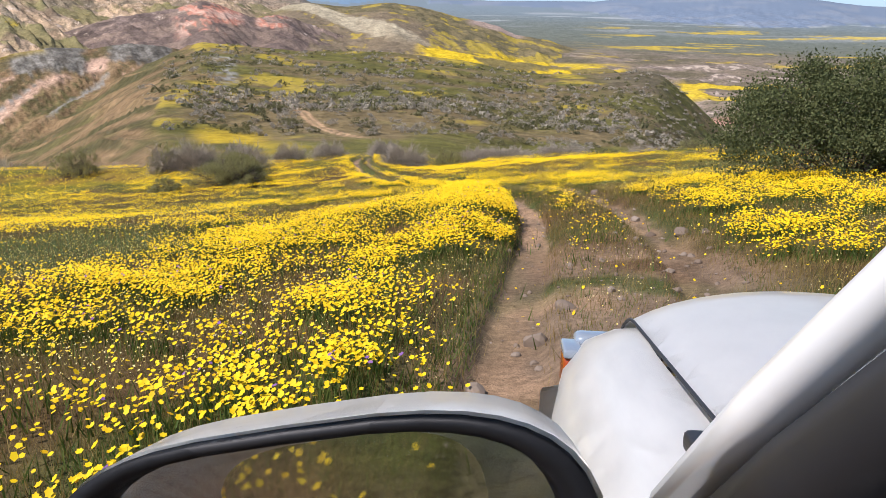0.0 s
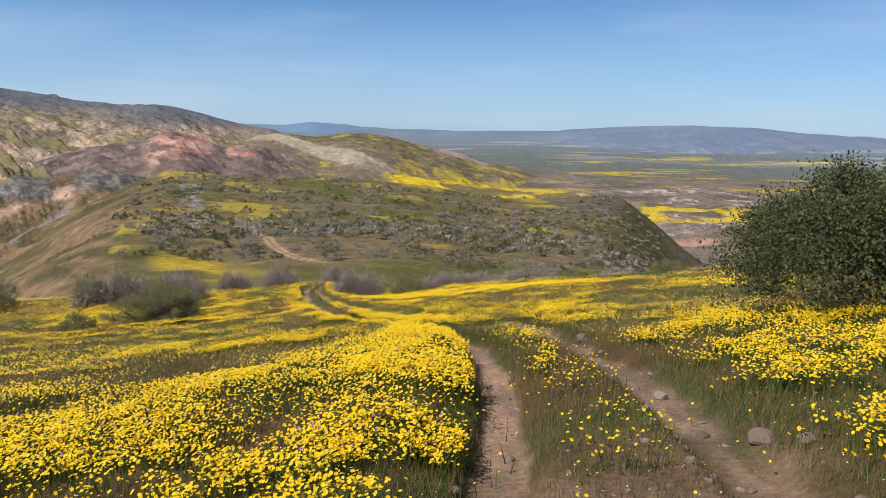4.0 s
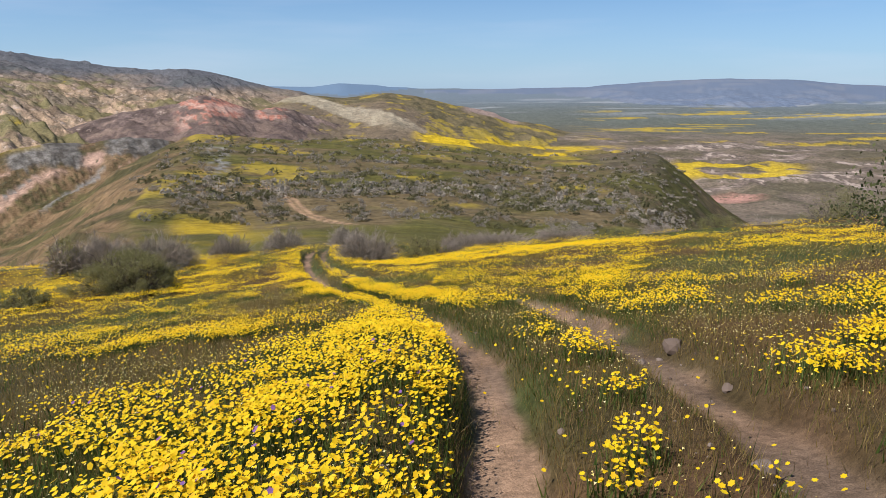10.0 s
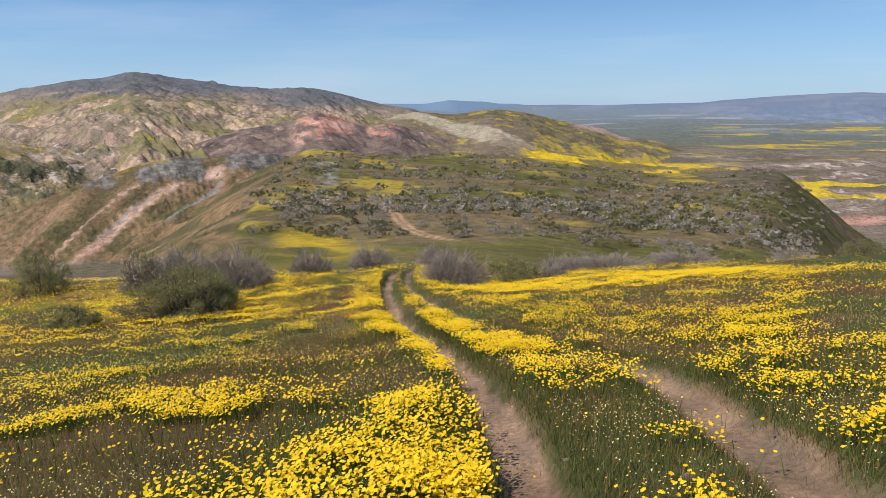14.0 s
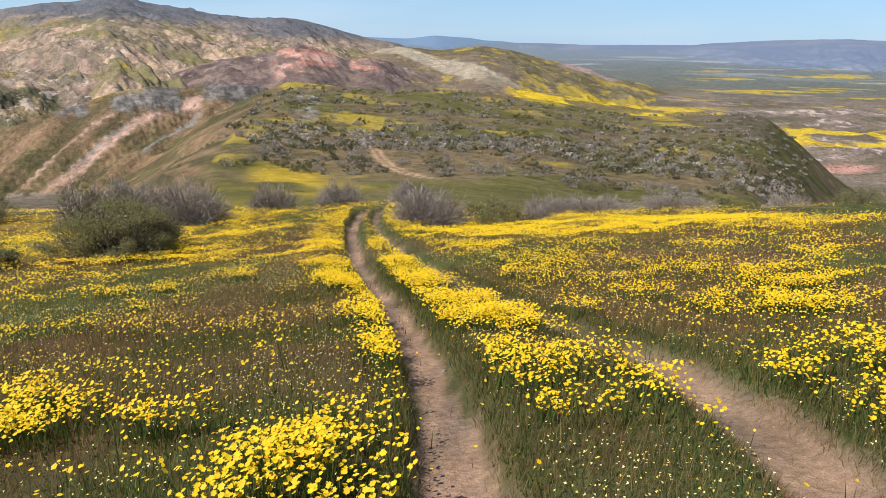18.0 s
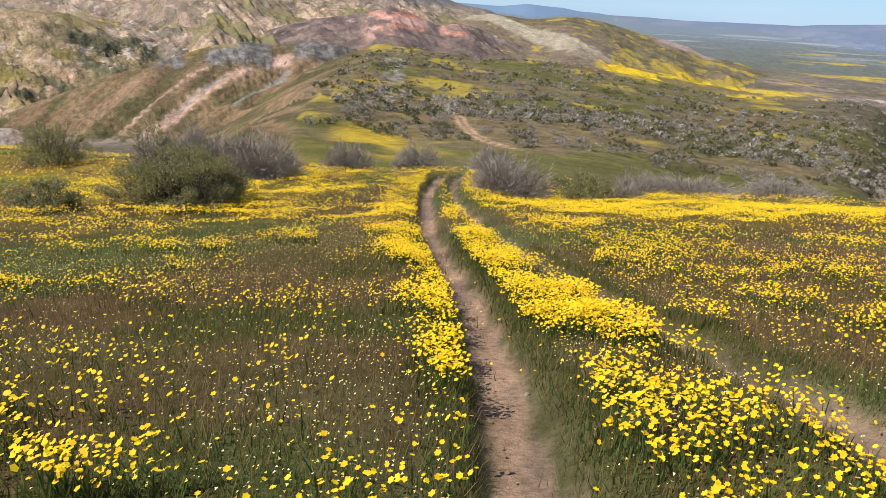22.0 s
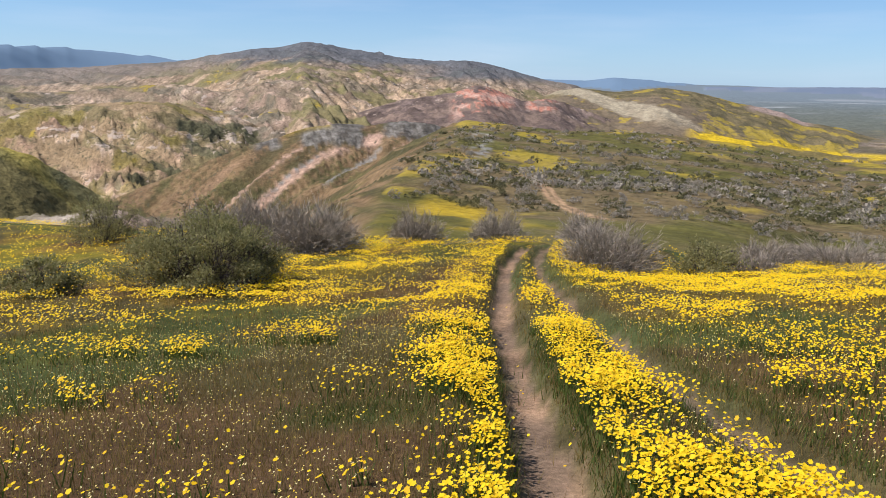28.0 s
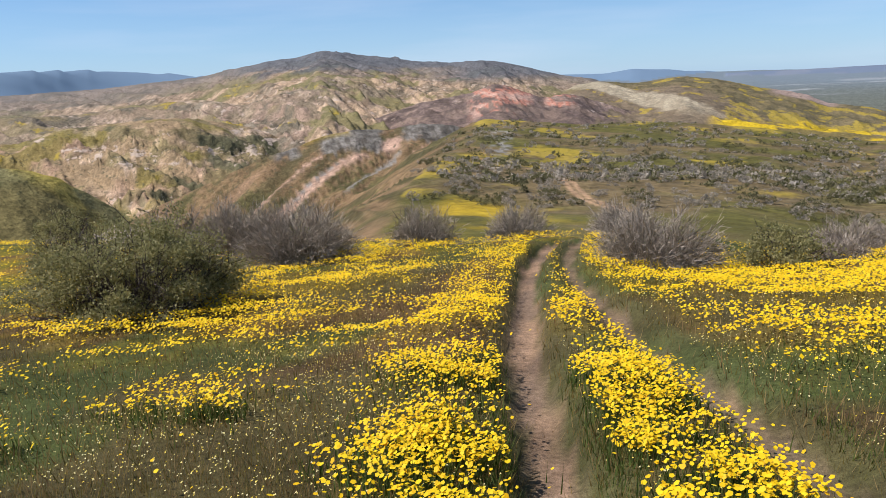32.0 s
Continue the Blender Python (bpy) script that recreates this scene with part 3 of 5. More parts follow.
def land_colour(x, y, z, idx, az, r):
    c = np.zeros((len(x), 3))
    cov = np.zeros((len(x), 3))      # scrub, flower sheets, pale outcrops
    n1, n2, n3 = fbm(x / 30, y / 30, 4, 201), fbm(x / 6, y / 6, 4, 202), fbm(x / 1.2, y / 1.2, 3, 203)
    # meadow
    k = idx == -2
    X, Y = x[k], y[k]
    base = mix(np.tile((0.075, 0.062, 0.024), (k.sum(), 1)), (0.098, 0.058, 0.028), step(0.40, 0.58, n2[k]))
    base = mix(base, (0.055, 0.072, 0.019), step(0.47, 0.60, fbm(X / 4.5, Y / 4.5, 3, 204)) * 0.85)
    b = bloom(X, Y)
    fine0 = fbm(X / 0.25, Y / 0.25, 2, 205)
    far_away = step(12, 34, np.hypot(X, Y - 20))
    base = mix(base, (0.66, 0.46, 0.012), b * (0.06 + 0.34 * far_away) * (0.7 + 0.6 * (n3[k] - 0.5)))
    u = X - RUT_L(Y)
    v = u - RUT_GAP(Y)
    wash = 0.12 * step(20.5, 22.5, Y) * step(29, 26.5, Y)
    margin = step(0.95, 0.6, abs(u - 0.15)) + step(0.8, 0.5, abs(v))
    base = mix(base, (0.075, 0.085, 0.03), np.clip(margin, 0, 1) * 0.5 * step(18, 22, Y))
    dirt = np.maximum(step(0.27, 0.15, abs(u) + 0.24 * (n3[k] - 0.5) + 0.12 * (fine0 - 0.5)), step(0.30 - 0.07 * step(28, 32, Y), 0.08, abs(v - 0.3 * wash) - wash + 0.34 * (n3[k] - 0.5) + 0.2 * (fine0 - 0.5)) * (0.72 + 0.18 * step(30, 26, Y))) * step(64, 58, Y)
    dirt = dirt * (0.55 + 0.45 * step(8, 13, Y))
    early = step(13, 7, Y) * step(-1.2, 0.2, u) * step(3.2, 2.2, u) * 0.92
    dirt = np.maximum(dirt, early * step(0.22, 0.50, n3[k]))
    base = mix(base, mix(np.tile((0.28, 0.182, 0.110), (k.sum(), 1)), (0.195, 0.135, 0.088), step(0.42, 0.62, fbm(X / 0.5, Y / 1.4, 3, 206))), dirt)
    c[k] = base
    # landforms
    olive, dry, yellow = (0.108, 0.099, 0.027), (0.150, 0.112, 0.054), (0.50, 0.34, 0.018)
    for j, name in enumerate(NAMES):
        k = idx == j
        if not k.any():
            continue
        X, Y, A, D = x[k], y[k], az[k], r[k]
        one = np.ones((k.sum(), 1))
        a, bq, cq = n1[k], n2[k], fbm(X / 110, Y / 110, 4, 210 + j)
        fine = fbm(X / 14, Y / 14, 4, 230 + j)
        cv = np.zeros((k.sum(), 3))
        if name in ("plateau", "scarp"):
            face = mix(one * (0.150, 0.104, 0.052), (0.105, 0.090, 0.036), step(0.42, 0.60, a))
            rill = fbm((np.radians(A) * 420 + 0.45 * D) / 13, D / 70, 4, 264)
            face = mix(face, (0.215, 0.140, 0.072), step(0.52, 0.64, rill) * 0.75)
            face = mix(face, (0.072, 0.064, 0.028), step(0.46, 0.36, rill) * 0.75)
        if name == "plateau":
            col = mix(one * olive, dry, step(0.4, 0.65, a))
            AK = A + 5.5 * step(420, 130, D) * step(0, -10, A)
            inner = step(-21.5, -19.0, AK)
            patch = step(-23, -20.5, A) * step(-15, -18, A) * step(110, 120, D) * step(185, 150, D) * step(0.36, 0.5, fine)
            col = mix(col, yellow, patch * 0.75)
            top = step(-21, -20, A) * step(-15.5, -17, A) * step(480, 510, D)
            cv[:, 1] = np.clip(0.45 + 0.25 * top + 0.14 * step(-12, -18, A) * step(420, 330, D), 0, 1) * step(20, 8, A) * inner
            cv[:, 0] = 0.32 + 0.06 * step(300, 520, D)
            col = mix(face, col, step(-21.0, -18.4, AK + 2.5 * (bq - 0.5)))
            col = mix(col, (0.30, 0.185, 0.075), step(-21, -20, A) * step(-18, -19, A) * step(225, 250, D) * step(350, 320, D) * step(0.40, 0.55, bq) * 0.7)
            col = mix(col, (0.25, 0.24, 0.21), step(-18.8, -18.3, A) * step(-16.8, -17.2, A) * step(280, 300, D) * step(460, 440, D) * step(0.42, 0.56, fbm(X / 3, Y / 3, 3, 265)) * 0.8)
            col = mix(col, (0.115, 0.092, 0.062), step(9, 13, A) * step(17, 15.5, A) * step(380, 470, D) * 0.8)
            tx = np.interp(D, LANE_D, LANE_A)
            wide = np.degrees(1.6 / D)
            lane = abs(A - tx)
            lane_k = step(wide * 1.3, wide * 0.8, lane) * (0.35 + 0.65 * step(wide * 0.15, wide * 0.4, lane)) * step(148, 154, D) * step(266, 258, D)
            col = mix(col, (0.36, 0.235, 0.13), lane_k)
            cv = cv * (1 - step(wide * 1.8, wide * 1.2, lane) * step(270, 260, D))[:, None]
        elif name == "scarp":
            col = face
            edge = 0.75 * (fbm(A * 1.3, D / 11, 4, 266) - 0.5)

            def streak(a0, d0, a1, d1, half, color, strength=0.9):
                at = a0 + (a1 - a0) * (d0 - D) / (d0 - d1)
                on = step(half * 1.25, half * 0.75, abs(A - at + edge)) * step(d1 - 12, d1 + 4, D) * step(d0 + 8, d0 - 3, D)
                return mix(col, color, on * strength * (0.82 + 0.18 * step(0.36, 0.56, fine)))

            pink, grey = (0.46, 0.305, 0.215), (0.22, 0.21, 0.18)
            tilt = A - 0.085 * (D - 600)                     # runs along the tilted beds
            rills = fbm(tilt / 0.55, D / 60, 4, 279)
            col = mix(col, (0.19, 0.125, 0.068), step(0.52, 0.62, rills) * 0.75)
            col = mix(col, (0.075, 0.068, 0.030), step(0.46, 0.36, rills) * 0.7)
            col = streak(-28.9, 612, -35.2, 552, 0.95, pink, 0.85)
            col = streak(-30.3, 604, -33.6, 572, 0.22, grey, 0.9)
            col = streak(-31.8, 622, -37.0, 572, 0.36, pink, 0.7)
            col = streak(-33.2, 606, -36.0, 574, 0.30, (0.13, 0.095, 0.05), 0.8)
            col = streak(-25.9, 612, -29.6, 556, 0.24, grey)
            col = streak(-23.8, 616, -27.0, 566, 0.10, pink, 0.5)
            col = streak(-36.5, 628, -40.6, 580, 0.5, (0.30, 0.195, 0.115), 0.6)
            col = mix(col, pink, step(1.25, 0.75, np.hypot((A + 26.3 - 0.03 * (D - 630)) / 0.75, (D - 631) / 15) + 1.5 * edge) * 0.95)
            def bed(a0, a1, d):
                return step(a0 - 0.3, a0 + 0.3, A + edge) * step(a1 + 0.3, a1 - 0.3, A + edge) * step(d - 6, d + 3, D + 26 * (bq - 0.5))
            rock = np.clip(bed(-31.6, -27.0, 622) + bed(-25.3, -21.0, 628) + bed(-35.0, -33.2, 640), 0, 1)
            col = mix(col, mix(one * (0.185, 0.172, 0.145), (0.095, 0.086, 0.07), step(0.42, 0.58, fbm(X / 4, Y / 4, 3, 255))), rock * 0.95)
            col = mix(col, (0.40, 0.28, 0.03), step(650, 658, D) * step(0.45, 0.55, fbm(A / 1.2, D / 30, 2, 267)) * step(-27, -29, A) * step(-34, -32, A) * 0.5)
            cv[:, 0] = 0.36 * (1 - rock)
            cv[:, 2] = 0.10
        elif name == "dark_spur":
            col = mix(one * (0.20, 0.18, 0.075), (0.32, 0.255, 0.06), step(0.50, 0.62, cq))
            col = mix(col, (0.15, 0.125, 0.048), step(735, 700, D + 40 * (fine - 0.5)))
            cv[:, 1], cv[:, 0] = 0.30, 0.1
        elif name == "pale_cliff":
            col = mix(one * (0.40, 0.335, 0.255), (0.31, 0.22, 0.15), step(-45.2, -44, A) * 0.8)
            col = mix(col, (0.20, 0.17, 0.11), step(537, 545, D))
        elif name in ("badlands_near", "badlands_far"):
            lay = (X * 0.55 + Y * 0.18) / 70 + z[k] / 13
            band = fbm(lay, (X - Y) / 500, 4, 256)
            thin = fbm(lay * 3.1, (X - Y) / 240, 3, 277)
            col = mix(one * (0.285, 0.205, 0.115), (0.47, 0.35, 0.235), step(0.52, 0.60, thin) * step(0.40, 0.55, band))
            col = mix(col, (0.42, 0.27, 0.18), step(0.56, 0.66, cq) * 0.6)
            col = mix(col, (0.185, 0.155, 0.07), step(0.48, 0.60, a) * 0.7)
            green = step(0.55, 0.63, fbm(X / 80, Y / 80, 4, 257))
            col = mix(col, (0.195, 0.160, 0.042), green * 0.8)
            col = mix(col, (0.085, 0.085, 0.045), step(0.62, 0.67, fbm(X / 60 + 7, Y / 60, 4, 268)) * 0.85)
            cv[:, 0] = 0.42
            cv[:, 1] = 0.08 + 0.34 * green
            cv[:, 2] = 0.58 * step(0.42, 0.58, band) * (1 - green)
            if name == "badlands_far":
                col = mix(col, (0.225, 0.18, 0.145), 0.45 * one[:, 0])
                cv[:, 2] *= 0.8
        elif name == "red_ridge":
            col = mix(one * (0.125, 0.092, 0.075), (0.20, 0.145, 0.11), step(0.42, 0.62, a))
            red = step(-20.8, -19.6, A) * step(-15.4, -16.2, A) * step(1215, 1260, D) + step(-15.0, -14.4, A) * step(-12.2, -13.0, A) * step(1350, 1390, D)
            beds = fbm(X / 34 + z[k] / 12, z[k] / 7 + Y / 80, 4, 258)
            red = np.clip(red * step(0.44, 0.50, beds), 0, 1)
            col = mix(col, mix(one * (0.44, 0.195, 0.13), (0.48, 0.31, 0.23), step(0.56, 0.62, beds)), red * 0.95)
            cv[:, 0], cv[:, 2] = 0.36, 0.42 * (1 - red) * step(1300, 1420, D)
        elif name == "flower_hill":
            col = mix(one * (0.115, 0.098, 0.05), (0.175, 0.14, 0.07), step(0.4, 0.6, a))
            down = (2050 - D) / 600
            col = mix(col, (0.20, 0.145, 0.11), step(-6, -9, A - 10 * down) * step(0.15, 0.3, down) * 0.45)
            cream = step(2.1, 1.2, abs(A + 12.0 - 8.5 * down) + 1.2 * (fbm(A * 2, D / 60, 3, 259) - 0.5)) * step(-0.2, -0.1, down) * step(1.15, 0.8, down)
            foot = step(-5, 3, A + 3 * (cq - 0.5)) * step(1850, 1500, D)
            cv[:, 0] = 0.44 * (1 - cream)
            cv[:, 1] = np.clip(0.36 + 0.30 * foot + 0.12 * step(-9, -4, A - 6 * down), 0, 0.9) * (1 - cream)
            col = mix(col, (0.35, 0.30, 0.20), cream * (0.72 + 0.28 * step(0.40, 0.55, fbm(A * 3.2, D / 120, 3, 280))))
            low_y = np.interp(A, [-4, -1, 4.7, 9, 13], [1360, 1480, 1650, 1680, 1640]) + 70 * (fbm(A * 1.4, D / 50, 3, 281) - 0.5)
            sheet = step(low_y + 8, low_y - 8, D) * step(-3.5, -2, A) * step(0.36, 0.44, fine)
            col = mix(col, (0.54, 0.375, 0.02), sheet * 0.92)
            cv = cv * (1 - sheet)[:, None]
            cliff = step(0.5, 1.5, A) * step(5.5, 4.5, A) * step(1940, 1980, D + 30 * (fine - 0.5))
            col = mix(col, (0.33, 0.245, 0.195), cliff)
            cv[:, 1] *= 1 - cliff
        elif name == "yellow_spur":
            col = mix(one * (0.17, 0.135, 0.05), (0.56, 0.385, 0.02), step(0.40, 0.50, fbm(X / 60, Y / 45, 4, 278)))
            cv[:, 0] = 0.15
        elif name == "mountain":
            col = mix(one * (0.165, 0.132, 0.088), (0.245, 0.185, 0.125), step(0.4, 0.62, cq))
            low = step(3350, 2600, D)
            col = mix(col, (0.34, 0.245, 0.155), low * step(0.38, 0.56, fbm(X / 90, Y / 90, 4, 260)))
            green = step(0.50, 0.60, fbm(X / 130, Y / 130, 4, 261))
            col = mix(col, (0.165, 0.15, 0.06), low * green * 0.8)
            cv[:, 0] = 0.44
            cv[:, 1] = 0.34 * green * low
            cv[:, 2] = 0.46 * low * (1 - green)
            # dark blue-grey heights, then distance haze mixed into the colour
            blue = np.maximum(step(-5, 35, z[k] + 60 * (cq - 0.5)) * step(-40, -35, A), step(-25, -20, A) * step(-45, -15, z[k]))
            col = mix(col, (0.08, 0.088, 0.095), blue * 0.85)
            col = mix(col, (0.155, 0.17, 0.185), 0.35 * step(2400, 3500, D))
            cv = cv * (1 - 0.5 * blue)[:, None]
        elif name == "hazy_range" or name == "far_hump":
            # flat blue of distance haze in place of the range's own colour
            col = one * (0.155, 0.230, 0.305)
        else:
            # haze over the eastern range, painted as blue-grey
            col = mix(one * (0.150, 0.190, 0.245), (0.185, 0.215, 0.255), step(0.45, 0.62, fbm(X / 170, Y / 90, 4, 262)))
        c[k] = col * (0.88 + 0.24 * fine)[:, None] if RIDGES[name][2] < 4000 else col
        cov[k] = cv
    # the plain
    k = idx == -1
    X, Y, A, D = x[k], y[k], az[k], r[k]
    one = np.ones((k.sum(), 1))
    cv = np.zeros((k.sum(), 3))
    col = mix(one * (0.125, 0.105, 0.065), (0.19, 0.15, 0.105), step(0.42, 0.62, fbm(X / 90, Y / 90, 4, 270)))
    wash = step(0.40, 0.60, ridged(X / 150, Y / 70, 4, 271)) * step(2200, 1600, D) * step(4, 12, A) * step(950, 1050, D)
    col = mix(col, (0.23, 0.18, 0.145), wash * 0.8)
    cv[:, 2] = 0.62 * wash
    cv[:, 0] = 0.46 * step(2600, 1800, D)
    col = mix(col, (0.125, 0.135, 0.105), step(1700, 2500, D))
    # haze painted in: the plain fades to blue-grey with distance
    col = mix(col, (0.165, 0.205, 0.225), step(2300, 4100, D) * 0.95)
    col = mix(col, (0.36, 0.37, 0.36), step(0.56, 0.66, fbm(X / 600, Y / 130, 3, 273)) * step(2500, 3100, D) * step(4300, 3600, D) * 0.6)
    strips = 0.75 * step(0.63, 0.68, fbm(X / 260, Y / 60, 4, 274)) * step(1500, 1800, D) * step(3200, 2900, D) * step(8, 14, A)
    near_field = step(13.5, 15, A - (1250 - D) * 0.004) * step(26.5, 24.5, A) * step(1120, 1150, D) * step(1420, 1340, D) * step(0.40, 0.46, fbm(X / 110, Y / 34, 4, 275))
    spill = step(4, 6, A) * step(13.5, 12, A) * step(1340, 1380, D) * step(1690, 1640, D) * step(0.38, 0.46, fbm(X / 70, Y / 40, 3, 282))
    near_field = np.maximum(near_field, spill)
    col = mix(col, (0.52, 0.37, 0.025), np.clip(strips + near_field, 0, 1) * 0.9)
    cv = cv * (1 - near_field)[:, None]
    cut = step(16.5, 18, A) * step(24, 22, A) * step(900, 925, D + 20 * (fbm(X / 14, Y / 14, 3, 276) - 0.5)) * step(975, 950, D)
    col = mix(col, (0.40, 0.225, 0.165), cut)
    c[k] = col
    cov[k] = cv
    return np.clip(c, 0.01, 0.95), cov


# ---------------------------------------------------------------- the ground: one sheet to the horizon
def build_ground():
    cx, cy = 0.0, -6.0
    azs = np.radians(np.r_[np.linspace(-59, 41, 750), np.linspace(41, 301, 50)[1:-1]])
    rad = np.r_[np.geomspace(1.2, 90, 300)[:-1], np.geomspace(90, 460, 90)[:-1], np.geomspace(460, 3700, 245)[:-1], np.geomspace(3700, 4950, 14)]
    a, q = np.meshgrid(azs, rad)
    x, y = cx + np.sin(a) * q, cy + np.cos(a) * q
    x, y = np.r_[cx, x.ravel()], np.r_[cy, y.ravel()]
    z, idx, az, r = land(x, y)
    na, nr = len(azs), len(rad)
    i = np.arange(nr - 1)[:, None] * na + 1
    j = np.arange(na)[None, :]
    jn = (j + 1) % na
    quads = np.stack([i + j, i + na + j, i + na + jn, i + jn], -1).reshape(-1, 4)[:, ::-1]
    fan = np.stack([np.zeros(na, int), 1 + j[0], 1 + jn[0]], -1)[:, ::-1]
    me = mesh_from("ground", np.stack([x, y, z], 1), [quads, fan], GROUND, smooth=True)
    col = np.ones((len(x), 4), np.float32)
    cover = np.ones((len(x), 4), np.float32)
    # ground colours, with the haze of the far land painted in
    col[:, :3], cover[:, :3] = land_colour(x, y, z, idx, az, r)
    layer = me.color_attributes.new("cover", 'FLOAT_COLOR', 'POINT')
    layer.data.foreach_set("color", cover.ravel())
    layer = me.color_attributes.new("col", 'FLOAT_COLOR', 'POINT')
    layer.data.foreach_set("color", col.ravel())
    return tagged(new("ground", me), "meadow, eroded hills and a wide plain", "ground", kind="structure")


build_ground()


# ---------------------------------------------------------------- daisies and grass
rng = np.random.default_rng(7)


def track_distance(x, y):
    """How far a point lies from the camera's way."""
    yy = np.clip(y, 0, 32)
    return np.hypot(x - RUT_L(yy), y - yy)


def scatter(n, x0, x1, y0, y1, dense, reach):
    """Points in a field where dense(x, y) allows, no farther than reach from the way."""
    x, y = rng.uniform(x0, x1, n), rng.uniform(y0, y1, n)
    close = track_distance(x, y) < reach
    x, y = x[close], y[close]
    n = len(x)
    keep = rng.random(n) < dense(x, y)
    return x[keep], y[keep]


def heads(name, x, y, z, size, petals, label, mat=PETAL):
    """Flower heads: cupped stars of petals, tilted every way."""
    n = len(x)
    m = 2 * petals if petals > 4 else petals + 1
    ang = np.arange(m) * 2 * math.pi / m
    rad = np.where(np.arange(m) % 2 == 0, 1.0, 0.74) if petals > 4 else np.ones(m)
    turn = rng.uniform(0, 6.28, n)
    s = size * rng.uniform(0.7, 1.25, n)
    ca = np.cos(ang[None] + turn[:, None]) * rad * s[:, None]
    sa = np.sin(ang[None] + turn[:, None]) * rad * s[:, None]
    tx, ty = rng.normal(0.13, 0.32, n), rng.normal(0.16, 0.32, n)
    lift = 0.18 * s[:, None] * rad
    rim = np.stack([x[:, None] + ca, y[:, None] + sa, z[:, None] + lift + ca * tx[:, None] + sa * ty[:, None]], -1)
    mid = np.stack([x, y, z], -1)[:, None]
    if petals > 4:
        verts = np.concatenate([mid, rim], 1).reshape(-1, 3)
        o = (np.arange(n) * (m + 1))[:, None]
        k = np.arange(m)[None]
        faces = np.stack([o + 0 * k, o + 1 + k, o + 1 + (k + 1) % m], -1).reshape(-1, 3)
    else:
        verts = rim.reshape(-1, 3)
        faces = (np.arange(n) * m)[:, None] + np.arange(m)[None]
    return tagged(new(name, mesh_from(name, verts, faces, mat)), label, "flowers", kind="stuff")


def blades(name, x, y, z, h, w, mat, label, category, lean=0.35):
    n = len(x)
    t = rng.uniform(0, 6.28, n)
    hh = h * rng.uniform(0.5, 1.3, n)
    dx, dy = np.cos(t) * w, np.sin(t) * w
    lx, ly = rng.normal(0, lean, n) * hh, rng.normal(0, lean, n) * hh
    verts = np.stack([np.stack([x - dx, y - dy, z - 0.02], -1), np.stack([x + dx, y + dy, z - 0.02], -1),
                      np.stack([x + lx, y + ly, z + hh], -1)], 1).reshape(-1, 3)
    faces = np.arange(3 * n).reshape(-1, 3)
    return tagged(new(name, mesh_from(name, verts, faces, mat)), label, category, kind="stuff")


def stalk(x, y):
    return 0.10 + 0.30 * fbm(x / 0.9, y / 0.9, 3, 301)


def plants(x, y):
    """Heads gather on single plants, a hand or two across."""
    k = step(0.44, 0.60, fbm(x / 0.30, y / 0.30, 2, 340))
    b = bloom(x, y)
    return b * (0.16 + 0.34 * b + 1.30 * k) * (1 - 0.25 * b * k)


fx, fy = scatter(1900000, -11, 12, 1.5, 42, lambda x, y: (plants(x, y) + 0.002) * step(9.5, 5.5, track_distance(x, y)) * 0.66, 9.5)
fz = near_height(fx, fy) + stalk(fx, fy) * rng.uniform(0.5, 1.2, len(fx))
close = track_distance(fx, fy) < 2.1
heads("near_daisies", fx[close], fy[close], fz[close], 0.0160, 6, "yellow hillside daisies in full bloom beside the ruts")
heads("daisy_drifts", fx[~close], fy[~close], fz[~close], 0.0158, 4, "yellow hillside daisies in dense drifts")
hx, hy = fx, fy
pick = (rng.random(len(fx)) < 0.02 * step(0.5, 0.62, fbm(fx / 0.8, fy / 0.8, 2, 330))) & (fy < 19) & (fx < RUT_L(fy) - 0.6)
heads("purple_phacelia", fx[pick] + 0.04, fy[pick], fz[pick] + 0.03, 0.016, 5, "small purple blossoms among the daisies", PURPLE)


def sprinkle(x, y):
    return (0.25 + 0.75 * step(0.42, 0.6, fbm(x / 2.4, y / 1.8, 3, 320))) * step(0.35, 0.6, abs(x - RUT_L(y))) * step(0.3, 0.5, abs(x - RUT_L(y) - RUT_GAP(y))) * (1 - 0.85 * step(17, 14, y) * step(-0.6, 0, x - RUT_L(y)) * step(3.4, 2.8, x - RUT_L(y)))


tx, ty = scatter(330000, -14, 14, 4, 44, lambda x, y: sprinkle(x, y) * step(13, 9, track_distance(x, y)) * 0.55, 13)
heads("tiny_goldfields", tx, ty, near_height(tx, ty) + rng.uniform(0.05, 0.16, len(tx)), 0.0085, 2, "tiny yellow and cream goldfields scattered in the grass", CREAM)
tx, ty = scatter(200000, -34, 28, 10, 60, lambda x, y: sprinkle(x, y) * step(9, 13, track_distance(x, y)) * 0.5, 32)
heads("distant_goldfields", tx, ty, near_height(tx, ty) + rng.uniform(0.05, 0.16, len(tx)), 0.014, 2, "tiny yellow and cream goldfields scattered over the meadow", CREAM)
gx, gy = scatter(1300000, -30, 26, 2, 60, lambda x, y: (0.55 * bloom(x, y) + 0.5 * plants(x, y) + 0.002) * step(5.5, 9.5, track_distance(x, y)) * step(30, 22, track_distance(x, y)) * (0.6 + 0.4 * step(36, 42, y)), 30)
gz = near_height(gx, gy) + stalk(gx, gy) * rng.uniform(0.7, 1.1, len(gx))
heads("meadow_daisies", gx, gy, gz, 0.0225, 3, "drifts of yellow daisies across the meadow")
kx, ky = scatter(330000, -75, 50, 30, 80, lambda x, y: bloom(x, y) * step(20, 28, track_distance(x, y)) * 0.45, 90)
kz = near_height(kx, ky) + rng.uniform(0.1, 0.3, len(kx))
